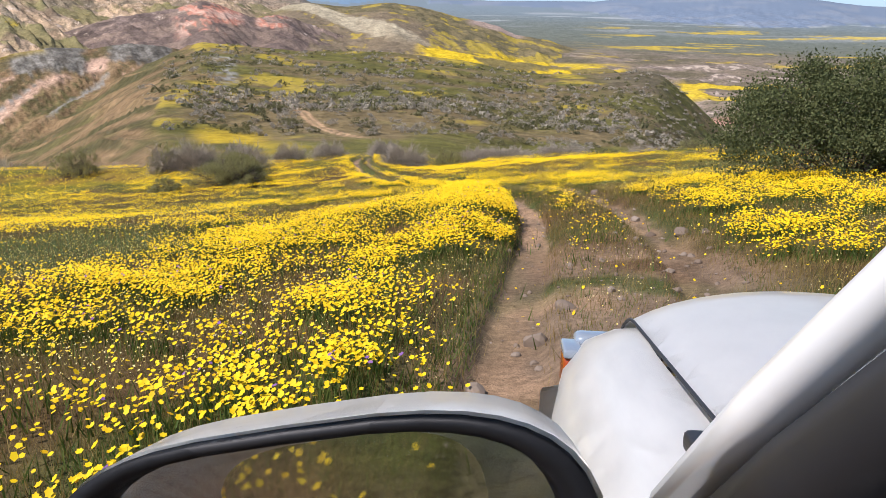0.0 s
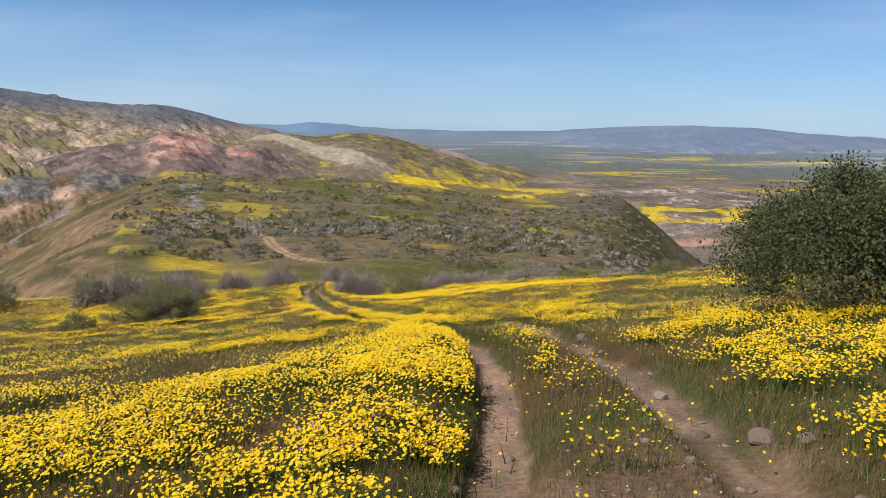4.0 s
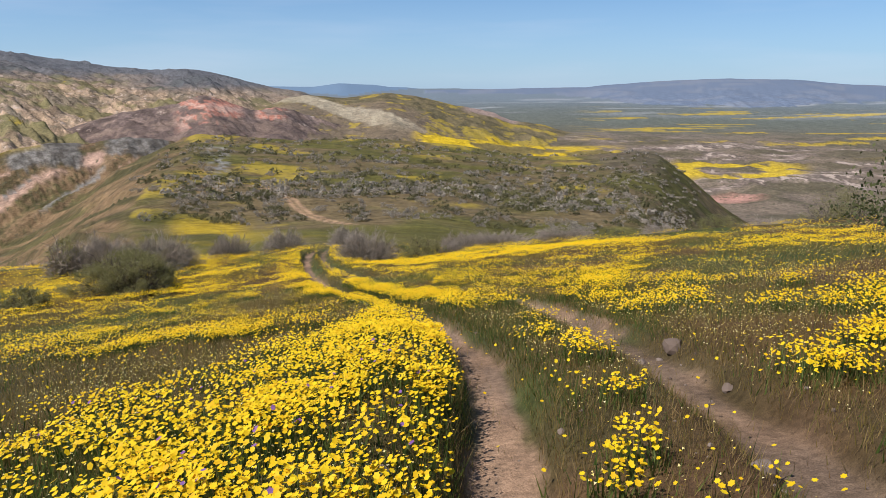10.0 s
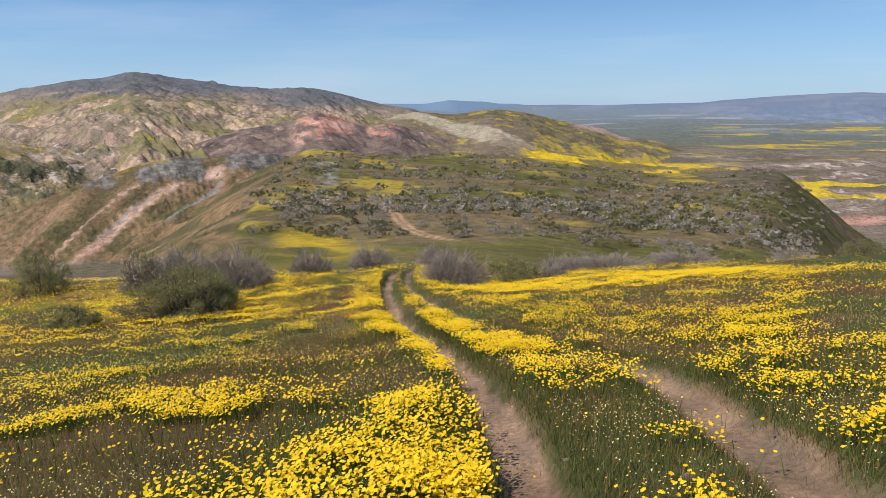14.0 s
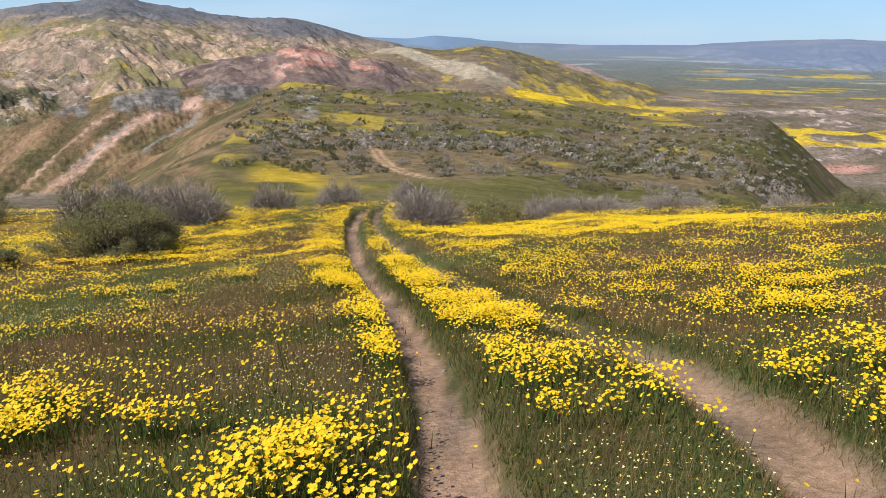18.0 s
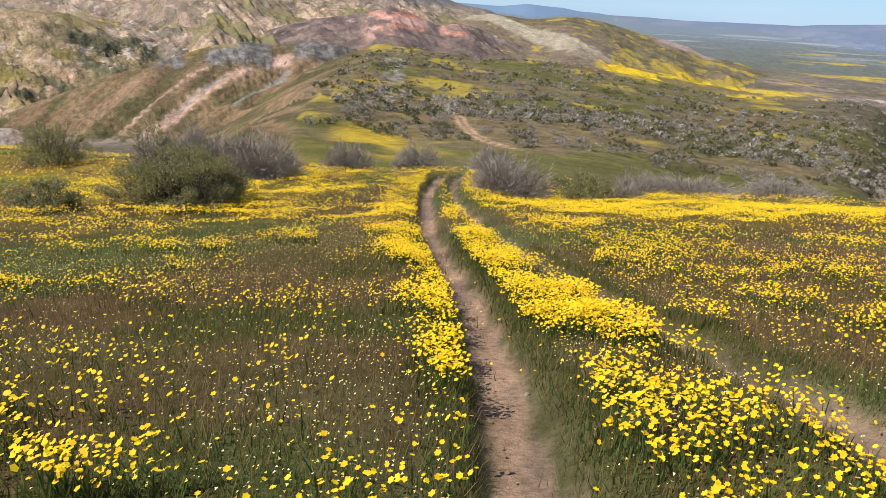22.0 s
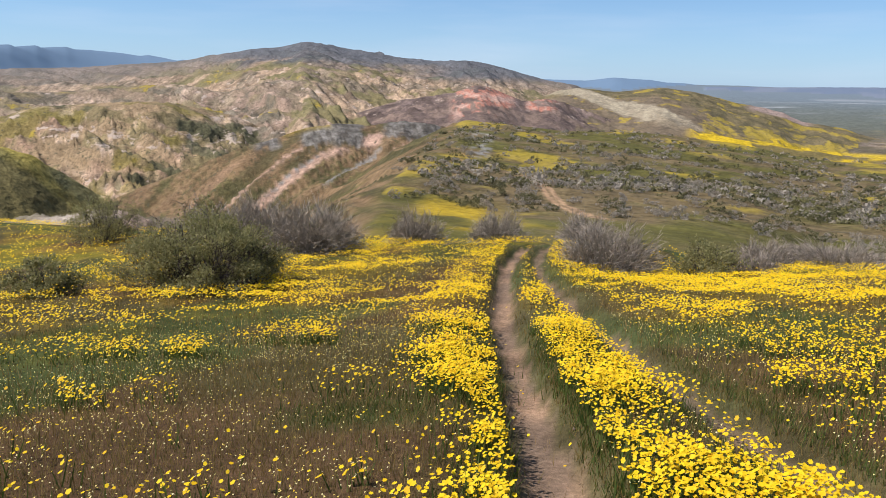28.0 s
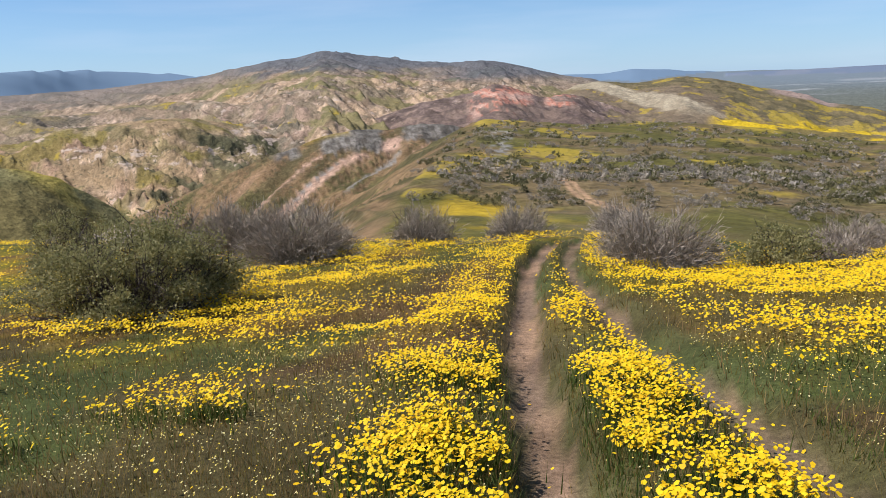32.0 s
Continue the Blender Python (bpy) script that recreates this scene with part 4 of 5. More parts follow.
heads("far_daisies", kx, ky, kz, 0.036, 3, "bands of yellow daisies along the meadow's edge")


def off_ruts(x, y):
    u = x - RUT_L(y)
    return step(0.20, 0.34, abs(u)) * step(0.12 + 0.08 * step(30, 26, y), 0.36, abs(u - RUT_GAP(y)))


wx, wy = scatter(1120000, -11, 12, 1, 42, lambda x, y: step(8, 4, track_distance(x, y)) * (0.02 + 0.72 * off_ruts(x, y)) * (1 - 0.72 * step(13, 8, y) * step(-0.9, 0.1, x - RUT_L(y)) * step(3.0, 2.2, x - RUT_L(y))), 8)
blades("dry_grass", wx, wy, near_height(wx, wy), 0.12, 0.003, BLADE, "thin dry grass turning brown", "grass")
wx, wy = scatter(480000, -30, 30, 6, 62, lambda x, y: step(4, 8, track_distance(x, y)) * step(30, 18, track_distance(x, y)) * 0.6 * off_ruts(x, y), 30)
blades("meadow_grass", wx, wy, near_height(wx, wy), 0.14, 0.007, BLADE, "brown and olive meadow grass", "grass")
pick = rng.random(len(hx)) < 0.42
px, py = np.repeat(hx[pick], 2) + rng.normal(0, 0.05, 2 * pick.sum()), np.repeat(hy[pick], 2) + rng.normal(0, 0.05, 2 * pick.sum())
blades("daisy_foliage", px, py, near_height(px, py), 0.20, 0.008, GREEN, "dark green stems and leaves under the daisies", "foliage", 0.25)


def herb_spots(x, y):
    u, v = x - RUT_L(y), x - RUT_L(y) - RUT_GAP(y)
    hump = step(0.3, 0.5, u) * step(-0.25, -0.45, v) * (0.06 + 0.70 * step(19.5, 22, y) * step(27, 24, y))
    sides = step(-0.75, -0.5, u) * step(-0.25, -0.35, u) + step(0.3, 0.45, v) * step(0.9, 0.6, v) * (0.08 + 0.8 * step(19, 22, y)) + 0.9 * step(0.26, 0.36, u) * step(0.70, 0.52, u) * step(15, 20, y)
    lush = step(0.47, 0.60, fbm(x / 4.5, y / 4.5, 3, 204)) * step(-0.5, -1.0, u) * 0.8
    return np.clip(hump + sides + lush, 0, 1) * step(8, 4, track_distance(x, y))


ex, ey = scatter(900000, -9, 11, 1, 42, lambda x, y: herb_spots(x, y) * 0.9, 8)
blades("green_herbs", ex, ey, near_height(ex, ey), 0.08, 0.005, GREEN, "low green herbs along the rut edges", "herbs", 0.4)


# ---------------------------------------------------------------- shrubs
def part(name, me, parent, label=""):
    ob = new(name, me)
    ob.parent = parent
    return tagged(ob, label)


def twig_mesh(r, h, w, n, seed, mat, thick=0.012):
    """Stems that fork from the root into a rounded tangle of fine twigs."""
    g = np.random.default_rng(seed)
    a, e = g.uniform(0, 6.283, n), np.arccos(g.uniform(0.05, 0.97, n))
    lump = 1 + 0.16 * np.sin(3 * a + seed) + g.normal(0, 0.05, n)
    root = np.stack([np.cos(a) * r * 0.25, np.sin(a) * w * 0.25, np.full(n, -0.05)], -1) * g.uniform(0.2, 1, (n, 1))
    tip = np.stack([np.cos(a) * np.sin(e) * r, np.sin(a) * np.sin(e) * w, np.cos(e) * h], -1) * (g.uniform(0.72, 1.0, n) * lump)[:, None]
    tip[:, 2] = np.maximum(tip[:, 2], 0.12 * h)
    mid = root + (tip - root) * 0.5 + g.normal(0, 0.09, (n, 3)) * h
    mid[:, 2] = np.maximum(mid[:, 2], 0.05)
    def across(d):
        c = np.cross(d, g.normal(0, 1, d.shape))
        return c / (np.linalg.norm(c, axis=1)[:, None] + 1e-9)

    # three-sided stems in two lengths
    P, Q = np.concatenate([root, mid]), np.concatenate([mid, tip])
    t0 = np.repeat([thick, thick * 0.6], n)[:, None]
    s = across(Q - P)
    t = np.cross((Q - P) / np.linalg.norm(Q - P, axis=1)[:, None], s)
    ring = [(math.cos(k), math.sin(k)) for k in (0, 2.094, 4.189)]
    stems = np.stack([P + (s * c + t * v) * t0 for c, v in ring] + [Q + (s * c + t * v) * t0 * 0.5 for c, v in ring], 1).reshape(-1, 3)
    o = (np.arange(len(P)) * 6)[:, None]
    faces = np.concatenate([o + np.array([[k, (k + 1) % 3, 3 + (k + 1) % 3, 3 + k]]) for k in range(3)])
    # flat side twigs
    p = np.concatenate([mid + (tip - mid) * g.uniform(0.0, 0.98, (n, 1)) ** 0.6 if f > 1 else root + (mid - root) * g.uniform(0.4, 0.9, (n, 1)) for f in range(9)])
    q = p + np.tile(tip - root, (9, 1)) * g.uniform(0.05, 0.18, (9 * n, 1)) + g.normal(0, 0.075, (9 * n, 3)) * h
    s = across(q - p) * thick * 0.55
    twigs = np.stack([p - s, p + s, q + 0.4 * s, q - 0.4 * s], 1).reshape(-1, 3)
    faces = np.concatenate([faces, len(stems) + np.arange(len(twigs)).reshape(-1, 4)])
    verts = np.concatenate([stems, twigs])
    return mesh_from("branchwork", verts, faces, mat)


def leaf_mesh(r, h, w, n, size, seed, mat):
    """Small leaves in clumps over an uneven crown with gaps."""
    g = np.random.default_rng(seed)
    m = max(14, min(n // 40, int(46 * r) + 10))
    a, ct = g.uniform(0, 6.283, m), g.uniform(0.0, 1.0, m) ** 0.8
    st = np.sqrt(1 - ct ** 2)
    k = np.where(g.random(m) < 0.7, g.uniform(0.78, 1.0, m), g.uniform(0.25, 0.78, m))
    lump = 1 + 0.22 * np.sin(3 * a + seed) * st + g.normal(0, 0.07, m)
    c = np.stack([np.cos(a) * st * r * k * lump, np.sin(a) * st * w * k * lump, ct * h * k * 0.93 * (0.9 + 0.1 * lump) + 0.06 * h], -1)
    own = g.integers(0, m, n)
    wide = g.uniform(0.055, 0.115, m)[own][:, None]
    p = c[own] + g.normal(0, 1, (n, 3)) * np.array([r, w, h]) * wide * np.array([1, 1, 0.8])
    p[:, 2] = np.abs(p[:, 2]) + 0.02
    d1 = g.normal(0, 1, (n, 3)); d1[:, 2] += 0.6
    d1 /= np.linalg.norm(d1, axis=1)[:, None]
    d2 = np.cross(d1, g.normal(0, 1, (n, 3)))
    d2 /= np.linalg.norm(d2, axis=1)[:, None]
    s = size * g.uniform(0.6, 1.4, n)[:, None]
    verts = np.stack([p, p + d1 * s * 0.5 + d2 * s * 0.3, p + d1 * s, p + d1 * s * 0.5 - d2 * s * 0.3], 1).reshape(-1, 3)
    return mesh_from("crown", verts, np.arange(4 * n).reshape(-1, 4), mat)


def shrub(name, x, y, r, h, w=None, leaves=0, twigs=120, leaf=0.06, seed=1, thick=0.014, label="", group="", sink=0.05, turn=0.0, foliage=LEAF):
    root = new(name)
    root.matrix_world = pose(x, y, ground_z(x, y) - sink, 0, 0, turn)
    if twigs:
        part("branchwork", twig_mesh(r, h, w or r, twigs, seed, TWIG if leaves < twigs * 8 else BARK, thick), root)
    if leaves:
        part("crown", leaf_mesh(r, h, w or r, leaves, leaf, seed + 50, foliage), root)
    return tagged(root, label, "shrub", group)


SCRUB = "shrubs round the meadow"
shrub("green_shrub", 10.9, 20.2, 3.7, 3.1, leaves=90000, twigs=90, leaf=0.072, seed=3, foliage=JUNIPER, label="dense dark green juniper bush beside the track", group=SCRUB)
shrub("green_shrub", -13.0, 43.1, 2.25, 2.0, leaves=42000, twigs=420, leaf=0.06, seed=4, label="broad olive green shrub with pale twigs", group=SCRUB)
GREY = "leafless grey shrub, a rounded tangle of twigs"
OLIVE = "olive green shrub with small leaves"
for x, y, r, h in ((-15.3, 52.6, 2.6, 2.1), (-19.4, 54.6, 2.4, 2.0), (-13.0, 57.6, 1.5, 1.6), (-10.6, 62.5, 1.9, 1.6), (-3.6, 52.2, 2.0, 1.75), (1.4, 55.6, 1.0, 0.9), (-5.6, 60.0, 1.7, 1.4), (1.8, 58.0, 1.5, 1.2), (4.5, 59.0, 2.6, 1.0),
                   (9.0, 61.0, 2.2, 0.9), (21.0, 80.0, 2.2, 1.9), (13.8, 81.0, 2.1, 1.4), (3.4, 84.0, 2.2, 1.9), (-38.0, 79.0, 2.8, 1.8), (-62.0, 80.0, 2.4, 2.0), (-8.0, 86.0, 2.2, 1.6), (31.0, 79.0, 2.6, 1.8)):
    shrub("grey_shrub", x, y, r, h, 0.85 * r, leaves=int(60 * r), twigs=int(420 * r), seed=int(60 + x + 3 * y), thick=0.015, label=GREY, group=SCRUB, turn=40 * x)
for x, y, r, h in ((-0.3, 54.0, 1.3, 1.3), (-28.5, 54.6, 1.8, 2.3), (-16.4, 40.8, 1.0, 1.0), (-20.2, 88.0, 2.3, 2.6), (-56.0, 79.0, 1.7, 1.8), (26.5, 80.0, 2.5, 2.4), (37.5, 78.5, 3.6, 4.3), (-23.0, 57.5, 1.3, 1.3), (-9.0, 88.5, 1.8, 1.8)):
    shrub("green_shrub", x, y, r, h, leaves=int(5200 * r), twigs=int(60 * r), leaf=0.075, seed=int(90 + x + 3 * y), label=OLIVE, group=SCRUB, turn=25 * x)
for x, y, r, h in ((-21.4, 53.4, 1.3, 2.4), (-17.4, 90.0, 1.6, 2.5), (-48.0, 80.0, 2.4, 2.7), (-14.2, 89.0, 1.3, 1.5)):
    shrub("dark_shrub", x, y, r, h, leaves=int(700 * r), twigs=int(120 * r), leaf=0.10, seed=int(70 + x + 3 * y), thick=0.03, label="dark half-bare shrub with crooked stems", group=SCRUB)


# scrub on the hillside beyond, small with distance
def puff(seed, mat, n, size):
    return leaf_mesh(1.0, 0.75, 1.0, n, size, seed, mat)


PUFFS = [puff(400 + k, SCRUB_TWIG, 560, 0.11) for k in range(3)] + [puff(410 + k, SCRUB_LEAF, 560, 0.11) for k in range(2)] + [puff(420, SCRUB_LEAF, 520, 0.11)]
g = np.random.default_rng(21)
count = 0
while count < 298:
    a, d = g.uniform(-24, 15), 160 * (430 / 160) ** g.uniform(0, 1)
    x, y = EX + math.sin(radians(a)) * d, EY + math.cos(radians(a)) * d
    if fbm(np.array([x / 38]), np.array([y / 60]), 3, 280)[0] < 0.39 or (140 < d < 275 and abs(a - np.interp(d, LANE_D, LANE_A)) < 0.8):
        continue
    z, idx = land(np.array([x]), np.array([y]))[:2]
    if idx[0] != 0:
        continue
    kind = int(g.choice(6, p=[0.2, 0.2, 0.2, 0.14, 0.14, 0.12]))
    s = g.uniform(1.5, 3.5)
    ob = new("hillside_shrub", PUFFS[kind])
    ob.matrix_world = pose(x, y, float(z[0]) - 0.1, 0, 0, g.uniform(0, 360)) @ Matrix.Diagonal((s, s, s * g.uniform(0.8, 1.2), 1))
    tagged(ob, ("pale grey leafless shrub on the far hillside", "olive green shrub on the far hillside", "brownish shrub on the far hillside")[(0, 0, 0, 1, 1, 2)[kind]], "shrub", "shrubs on the far hillside")
    count += 1


# the farther scrub: too many and too small to count
def far_scrub(name, mat, n, seed, label):
    g = np.random.default_rng(seed)
    a = g.uniform(-22, 19, 3 * n)
    d = 210 * (590 / 210) ** g.random(3 * n)
    x, y = EX + np.sin(np.radians(a)) * d, EY + np.cos(np.radians(a)) * d
    z, idx = land(x, y)[:2]
    keep = np.nonzero((idx == 0) & (fbm(x / 45, y / 45, 3, 281) > 0.40))[0][:n]
    x, y, z = x[keep], y[keep], z[keep]
    n, m = len(x), 26
    s = g.uniform(0.9, 2.3, n)
    t, e = g.uniform(0, 6.283, (n, m)), np.arccos(g.uniform(0, 1, (n, m)))
    rr = g.uniform(0.5, 1.0, (n, m)) * s[:, None]
    p = np.stack([x[:, None] + np.cos(t) * np.sin(e) * rr, y[:, None] + np.sin(t) * np.sin(e) * rr, z[:, None] + 0.8 * np.cos(e) * rr], -1).reshape(-1, 3)
    u, v = g.normal(0, 1, p.shape), g.normal(0, 1, p.shape)
    w = np.repeat(s, m)[:, None] * 0.15
    verts = np.stack([p - u * w, p + v * w, p + u * w, p - v * w], 1).reshape(-1, 3)
    return tagged(new(name, mesh_from(name, verts, np.arange(len(verts)).reshape(-1, 4), mat)), label, "scrub", kind="stuff")


far_scrub("grey_scrub", SCRUB_TWIG, 1000, 51, "grey leafless scrub dotted over the far hillside")
far_scrub("dark_scrub", SCRUB_LEAF, 1000, 52, "dark olive scrub dotted over the far hillside")


# ---------------------------------------------------------------- the car whose window the view starts from
def plain(name, color, rough=0.5, metal=0.0, spec=0.5, coat=0.0):
    m, n, l, b = material(name, rough)
    b.inputs["Metallic"].default_value = metal
    b.inputs["Specular IOR Level"].default_value = spec
    b.inputs["Coat Weight"].default_value = coat
    tex = n.new("ShaderNodeTexNoise")
    tex.inputs["Scale"].default_value, tex.inputs["Detail"].default_value = 9, 6
    ramp = n.new("ShaderNodeValToRGB")
    ramp.color_ramp.elements[0].color = (*[c * 0.95 for c in color], 1)
    ramp.color_ramp.elements[1].color = (*color, 1)
    ramp.color_ramp.elements[0].position, ramp.color_ramp.elements[1].position = 0.3, 0.6
    l.new(tex.outputs["Fac"], ramp.inputs[0])
    l.new(ramp.outputs[0], b.inputs["Base Color"])
    rr = n.new("ShaderNodeMapRange")
    rr.inputs["To Min"].default_value, rr.inputs["To Max"].default_value = rough * 0.8, min(1, rough * 1.3)
    l.new(tex.outputs["Fac"], rr.inputs["Value"])
    l.new(rr.outputs[0], b.inputs["Roughness"])
    return m


PAINT = plain("white_car_paint", (0.86, 0.845, 0.80), 0.3, coat=0.5)
TRIM = plain("black_plastic", (0.022, 0.022, 0.024), 0.5)
RUBBER = plain("tyre_rubber", (0.03, 0.028, 0.026), 0.85)
STEEL = plain("grey_wheel_metal", (0.45, 0.45, 0.46), 0.35, 0.8)
AMBER = plain("amber_lens", (0.30, 0.055, 0.012), 0.15)
LENS = plain("clear_lamp_lens", (0.30, 0.34, 0.38), 0.08, 0.3)
MIRROR = plain("mirror_glass", (0.75, 0.77, 0.80), 0.02, 1.0)
CABIN = plain("dark_cabin_cloth", (0.03, 0.029, 0.027), 0.9)
PANE = material("window_glass", 0.02)[0]
PANE.node_tree.nodes["Principled BSDF"].inputs["Transmission Weight"].default_value = 1.0
PANE.node_tree.nodes["Principled BSDF"].inputs["Base Color"].default_value = (0.72, 0.78, 0.76, 1)

car = new("parked_car")
car.matrix_world = pose(0.0, 0.0, 1.65, -8.0, 0, -3.0)
tagged(car, "white off-road car with amber lamps on the dirt track", "car")


def loft(name, rows, mat, parent, label="", thick=0.012, smooth=True):
    """A skin through rows of points, given thickness."""
    bm = bmesh.new()
    grid = [[bm.verts.new(p) for p in row] for row in rows]
    for a, b in zip(grid, grid[1:]):
        for i in range(len(a) - 1):
            bm.faces.new((a[i], a[i + 1], b[i + 1], b[i]))
    if thick:
        bmesh.ops.solidify(bm, geom=bm.faces[:], thickness=thick)
    bmesh.ops.recalc_face_normals(bm, faces=bm.faces[:])
    for f in bm.faces:
        f.smooth = smooth
    me = bpy.data.meshes.new(name)
    bm.to_mesh(me)
    bm.free()
    me.materials.append(mat)
    ob = new(name, me)
    ob.parent = parent
    return tagged(ob, label)


def block(name, size, at, mat, parent, label="", bevel=0.02, turn=(0, 0, 0)):
    """A bevelled block about a point."""
    bm = bmesh.new()
    bmesh.ops.create_cube(bm, size=1)
    bmesh.ops.scale(bm, vec=size, verts=bm.verts[:])
    bmesh.ops.bevel(bm, geom=bm.edges[:], offset=bevel, segments=3, affect='EDGES', profile=0.6)
    bmesh.ops.transform(bm, matrix=pose(*at, *turn), verts=bm.verts[:])
    for f in bm.faces:
        f.smooth = True
    me = bpy.data.meshes.new(name)
    bm.to_mesh(me)
    bm.free()
    me.materials.append(mat)
    ob = new(name, me)
    ob.parent = parent
    return tagged(ob, label)


def tube(name, points, radius, mat, parent, label="", flat=1.0):
    """A bent rod along points."""
    bm = bmesh.new()
    rings = []
    for k, p in enumerate(points):
        d = (Vector(points[min(k + 1, len(points) - 1)]) - Vector(points[max(k - 1, 0)])).normalized()
        s = d.cross(Vector((0.1, 0.2, 1))).normalized()
        u = d.cross(s)
        rings.append([bm.verts.new(Vector(p) + s * math.cos(a) * radius + u * math.sin(a) * radius * flat) for a in np.linspace(0, 2 * math.pi, 10, endpoint=False)])
    for a, b in zip(rings, rings[1:]):
        for i in range(10):
            bm.faces.new((a[i], a[(i + 1) % 10], b[(i + 1) % 10], b[i]))
    bm.faces.new(rings[0][::-1])
    bm.faces.new(rings[-1])
    bmesh.ops.recalc_face_normals(bm, faces=bm.faces[:])
    for f in bm.faces:
        f.smooth = True
    me = bpy.data.meshes.new(name)
    bm.to_mesh(me)
    bm.free()
    me.materials.append(mat)
    ob = new(name, me)
    ob.parent = parent
    return tagged(ob, label)


CX, HALF, FLOOR = 1.06, 0.86, -1.36     # the car's middle, half width and sill


def side_x(side, inset):
    return CX + side * (HALF - inset)


# hood: crowned, its front edge rounded in plan
rows = []
for q in np.linspace(0, 1, 14):
    row = []
    for w in np.linspace(-1, 1, 17):
        front = 2.52 + 0.16 * (1 - abs(w) ** 2.2)
        yy = 1.30 + (front - 1.30) * q
        zz = -0.585 + 0.07 * (1 - w * w) - 0.075 * q - 0.13 * max(0, q - 0.80) / 0.2 * max(0, q - 0.80) / 0.2 - 0.02 * abs(w) ** 6
        row.append((CX + w * 0.585, yy, zz))
    rows.append(row)
loft("hood", rows, PAINT, car, "slightly dusty white hood")
for side in (-1, 1):
    rows = []
    for q in np.linspace(0, 1, 12):
        yy = 1.02 + 1.44 * q
        bend = 0.10 * max(0, q - 0.7) / 0.3
        prof = [(0.285 - 0.01, -0.605 - 0.08 * q), (0.20, -0.615 - 0.08 * q), (0.11, -0.65 - 0.09 * q), (0.045, -0.735 - 0.11 * q), (0.01 + bend * 0.3, -0.86 - 0.10 * q), (0.0 + bend * 0.5, -1.02), (0.02 + bend * 0.5, -1.10 + 0.10 * math.sin(3.14 * q))]
        rows.append([(side_x(side, i + bend * 0.6 * (1 - k / 8)), yy, z - 0.05 * max(0, q - 0.85) / 0.15) for k, (i, z) in enumerate(prof)])
    loft("fender", rows, PAINT, car)
    seam = []
    for yy in np.linspace(1.32, 2.47, 24):
        q = (yy - 1.30) / 1.22
        seam.append((side_x(side, 0.274), yy, -0.601 - 0.075 * q - 0.13 * (max(0, q - 0.80) / 0.2) ** 2))
    tube("hood_seam", seam, 0.005, TRIM, car, "black gap between hood and fender")
    block("headlight", (0.30, 0.10, 0.17), (side_x(side, 0.27), 2.50, -0.86), LENS, car, "clear headlight", 0.03)
    lamp = block("turn_signal", (0.06, 0.13, 0.13), (side_x(side, 0.105), 2.42, -0.885), AMBER, car, "amber corner lamp", 0.025)
    block("lamp_rim", (0.065, 0.14, 0.03), (side_x(side, 0.105), 2.42, -0.81), LENS, lamp, "bluish clear upper lens", 0.01)
    # pillar, its dark seal, doors and glass
    tube("windscreen_pillar", [(side_x(side, 0.10), 1.06, -0.60), (side_x(side, 0.13), 0.82, -0.33), (side_x(side, 0.17), 0.56, -0.06), (side_x(side, 0.22), 0.24, 0.14), (side_x(side, 0.27), -0.10, 0.22)], 0.034, PAINT, car, "pale painted pillar", 0.9)
    tube("window_seal", [(side_x(side, 0.15), 0.96, -0.62), (side_x(side, 0.18), 0.75, -0.38), (side_x(side, 0.21), 0.50, -0.13), (side_x(side, 0.25), 0.18, 0.09), (side_x(side, 0.29), -0.12, 0.17)], 0.075, TRIM, car, "black rubber seal", 0.8)
    for name, y0, y1 in (("front_door", -0.22, 0.98), ("rear_door", -1.12, -0.24)):
        rows = [[(side_x(side, i), yy, z) for i, z in ((0.045, -0.64), (0.015, -0.72), (0.0, -0.90), (0.005, -1.15), (0.05, FLOOR))] for yy in np.linspace(y0 + 0.006, y1 - 0.006, 6)]
        door = loft(name, rows, PAINT, car)
        block("door_handle", (0.03, 0.15, 0.03), (side_x(side, -0.012), y0 + 0.16, -0.80), TRIM, door, "black door handle", 0.008)
        if name == "rear_door" or side == 1:
            loft("door_window", [[(side_x(side, 0.06), yy, -0.62), (side_x(side, 0.14), yy - 0.12 * (yy > 0), -0.25), (side_x(side, 0.23), yy - 0.30 * (yy > 0.2), 0.12)] for yy in (y0 + 0.03, (y0 + y1) / 2, y1 - 0.12)], PANE, door, "tinted window", 0.005)
    rows = [[(side_x(side, i), yy, z) for i, z in ((0.05, -0.64), (0.015, -0.74), (0.0, -0.92), (0.02, -1.12), (0.06, FLOOR + 0.06))] for yy in np.linspace(-2.05, -1.13, 6)]
    loft("rear_quarter", rows, PAINT, car)
    loft("rear_window", [[(side_x(side, 0.06), yy, -0.62), (side_x(side, 0.14), yy, -0.25), (side_x(side, 0.23), yy, 0.12)] for yy in (-1.92, -1.5, -1.16)], PANE, car, "tinted window", 0.005)
    for yy in (-0.23, -1.13, -1.98):
        tube("roof_pillar", [(side_x(side, 0.05), yy, -0.64), (side_x(side, 0.14), yy, -0.25), (side_x(side, 0.25), yy, 0.17)], 0.04, PAINT, car)
    tube("sill", [(side_x(side, 0.06), 1.02, FLOOR), (side_x(side, 0.05), -1.0, FLOOR)], 0.05, PAINT, car)
    tube("wiper_arm", [(CX + side * 0.48, 1.26, -0.585), (CX + side * 0.40, 1.17, -0.53), (CX + side * 0.10, 1.10, -0.49)], 0.010, TRIM, car, "black wiper arm")
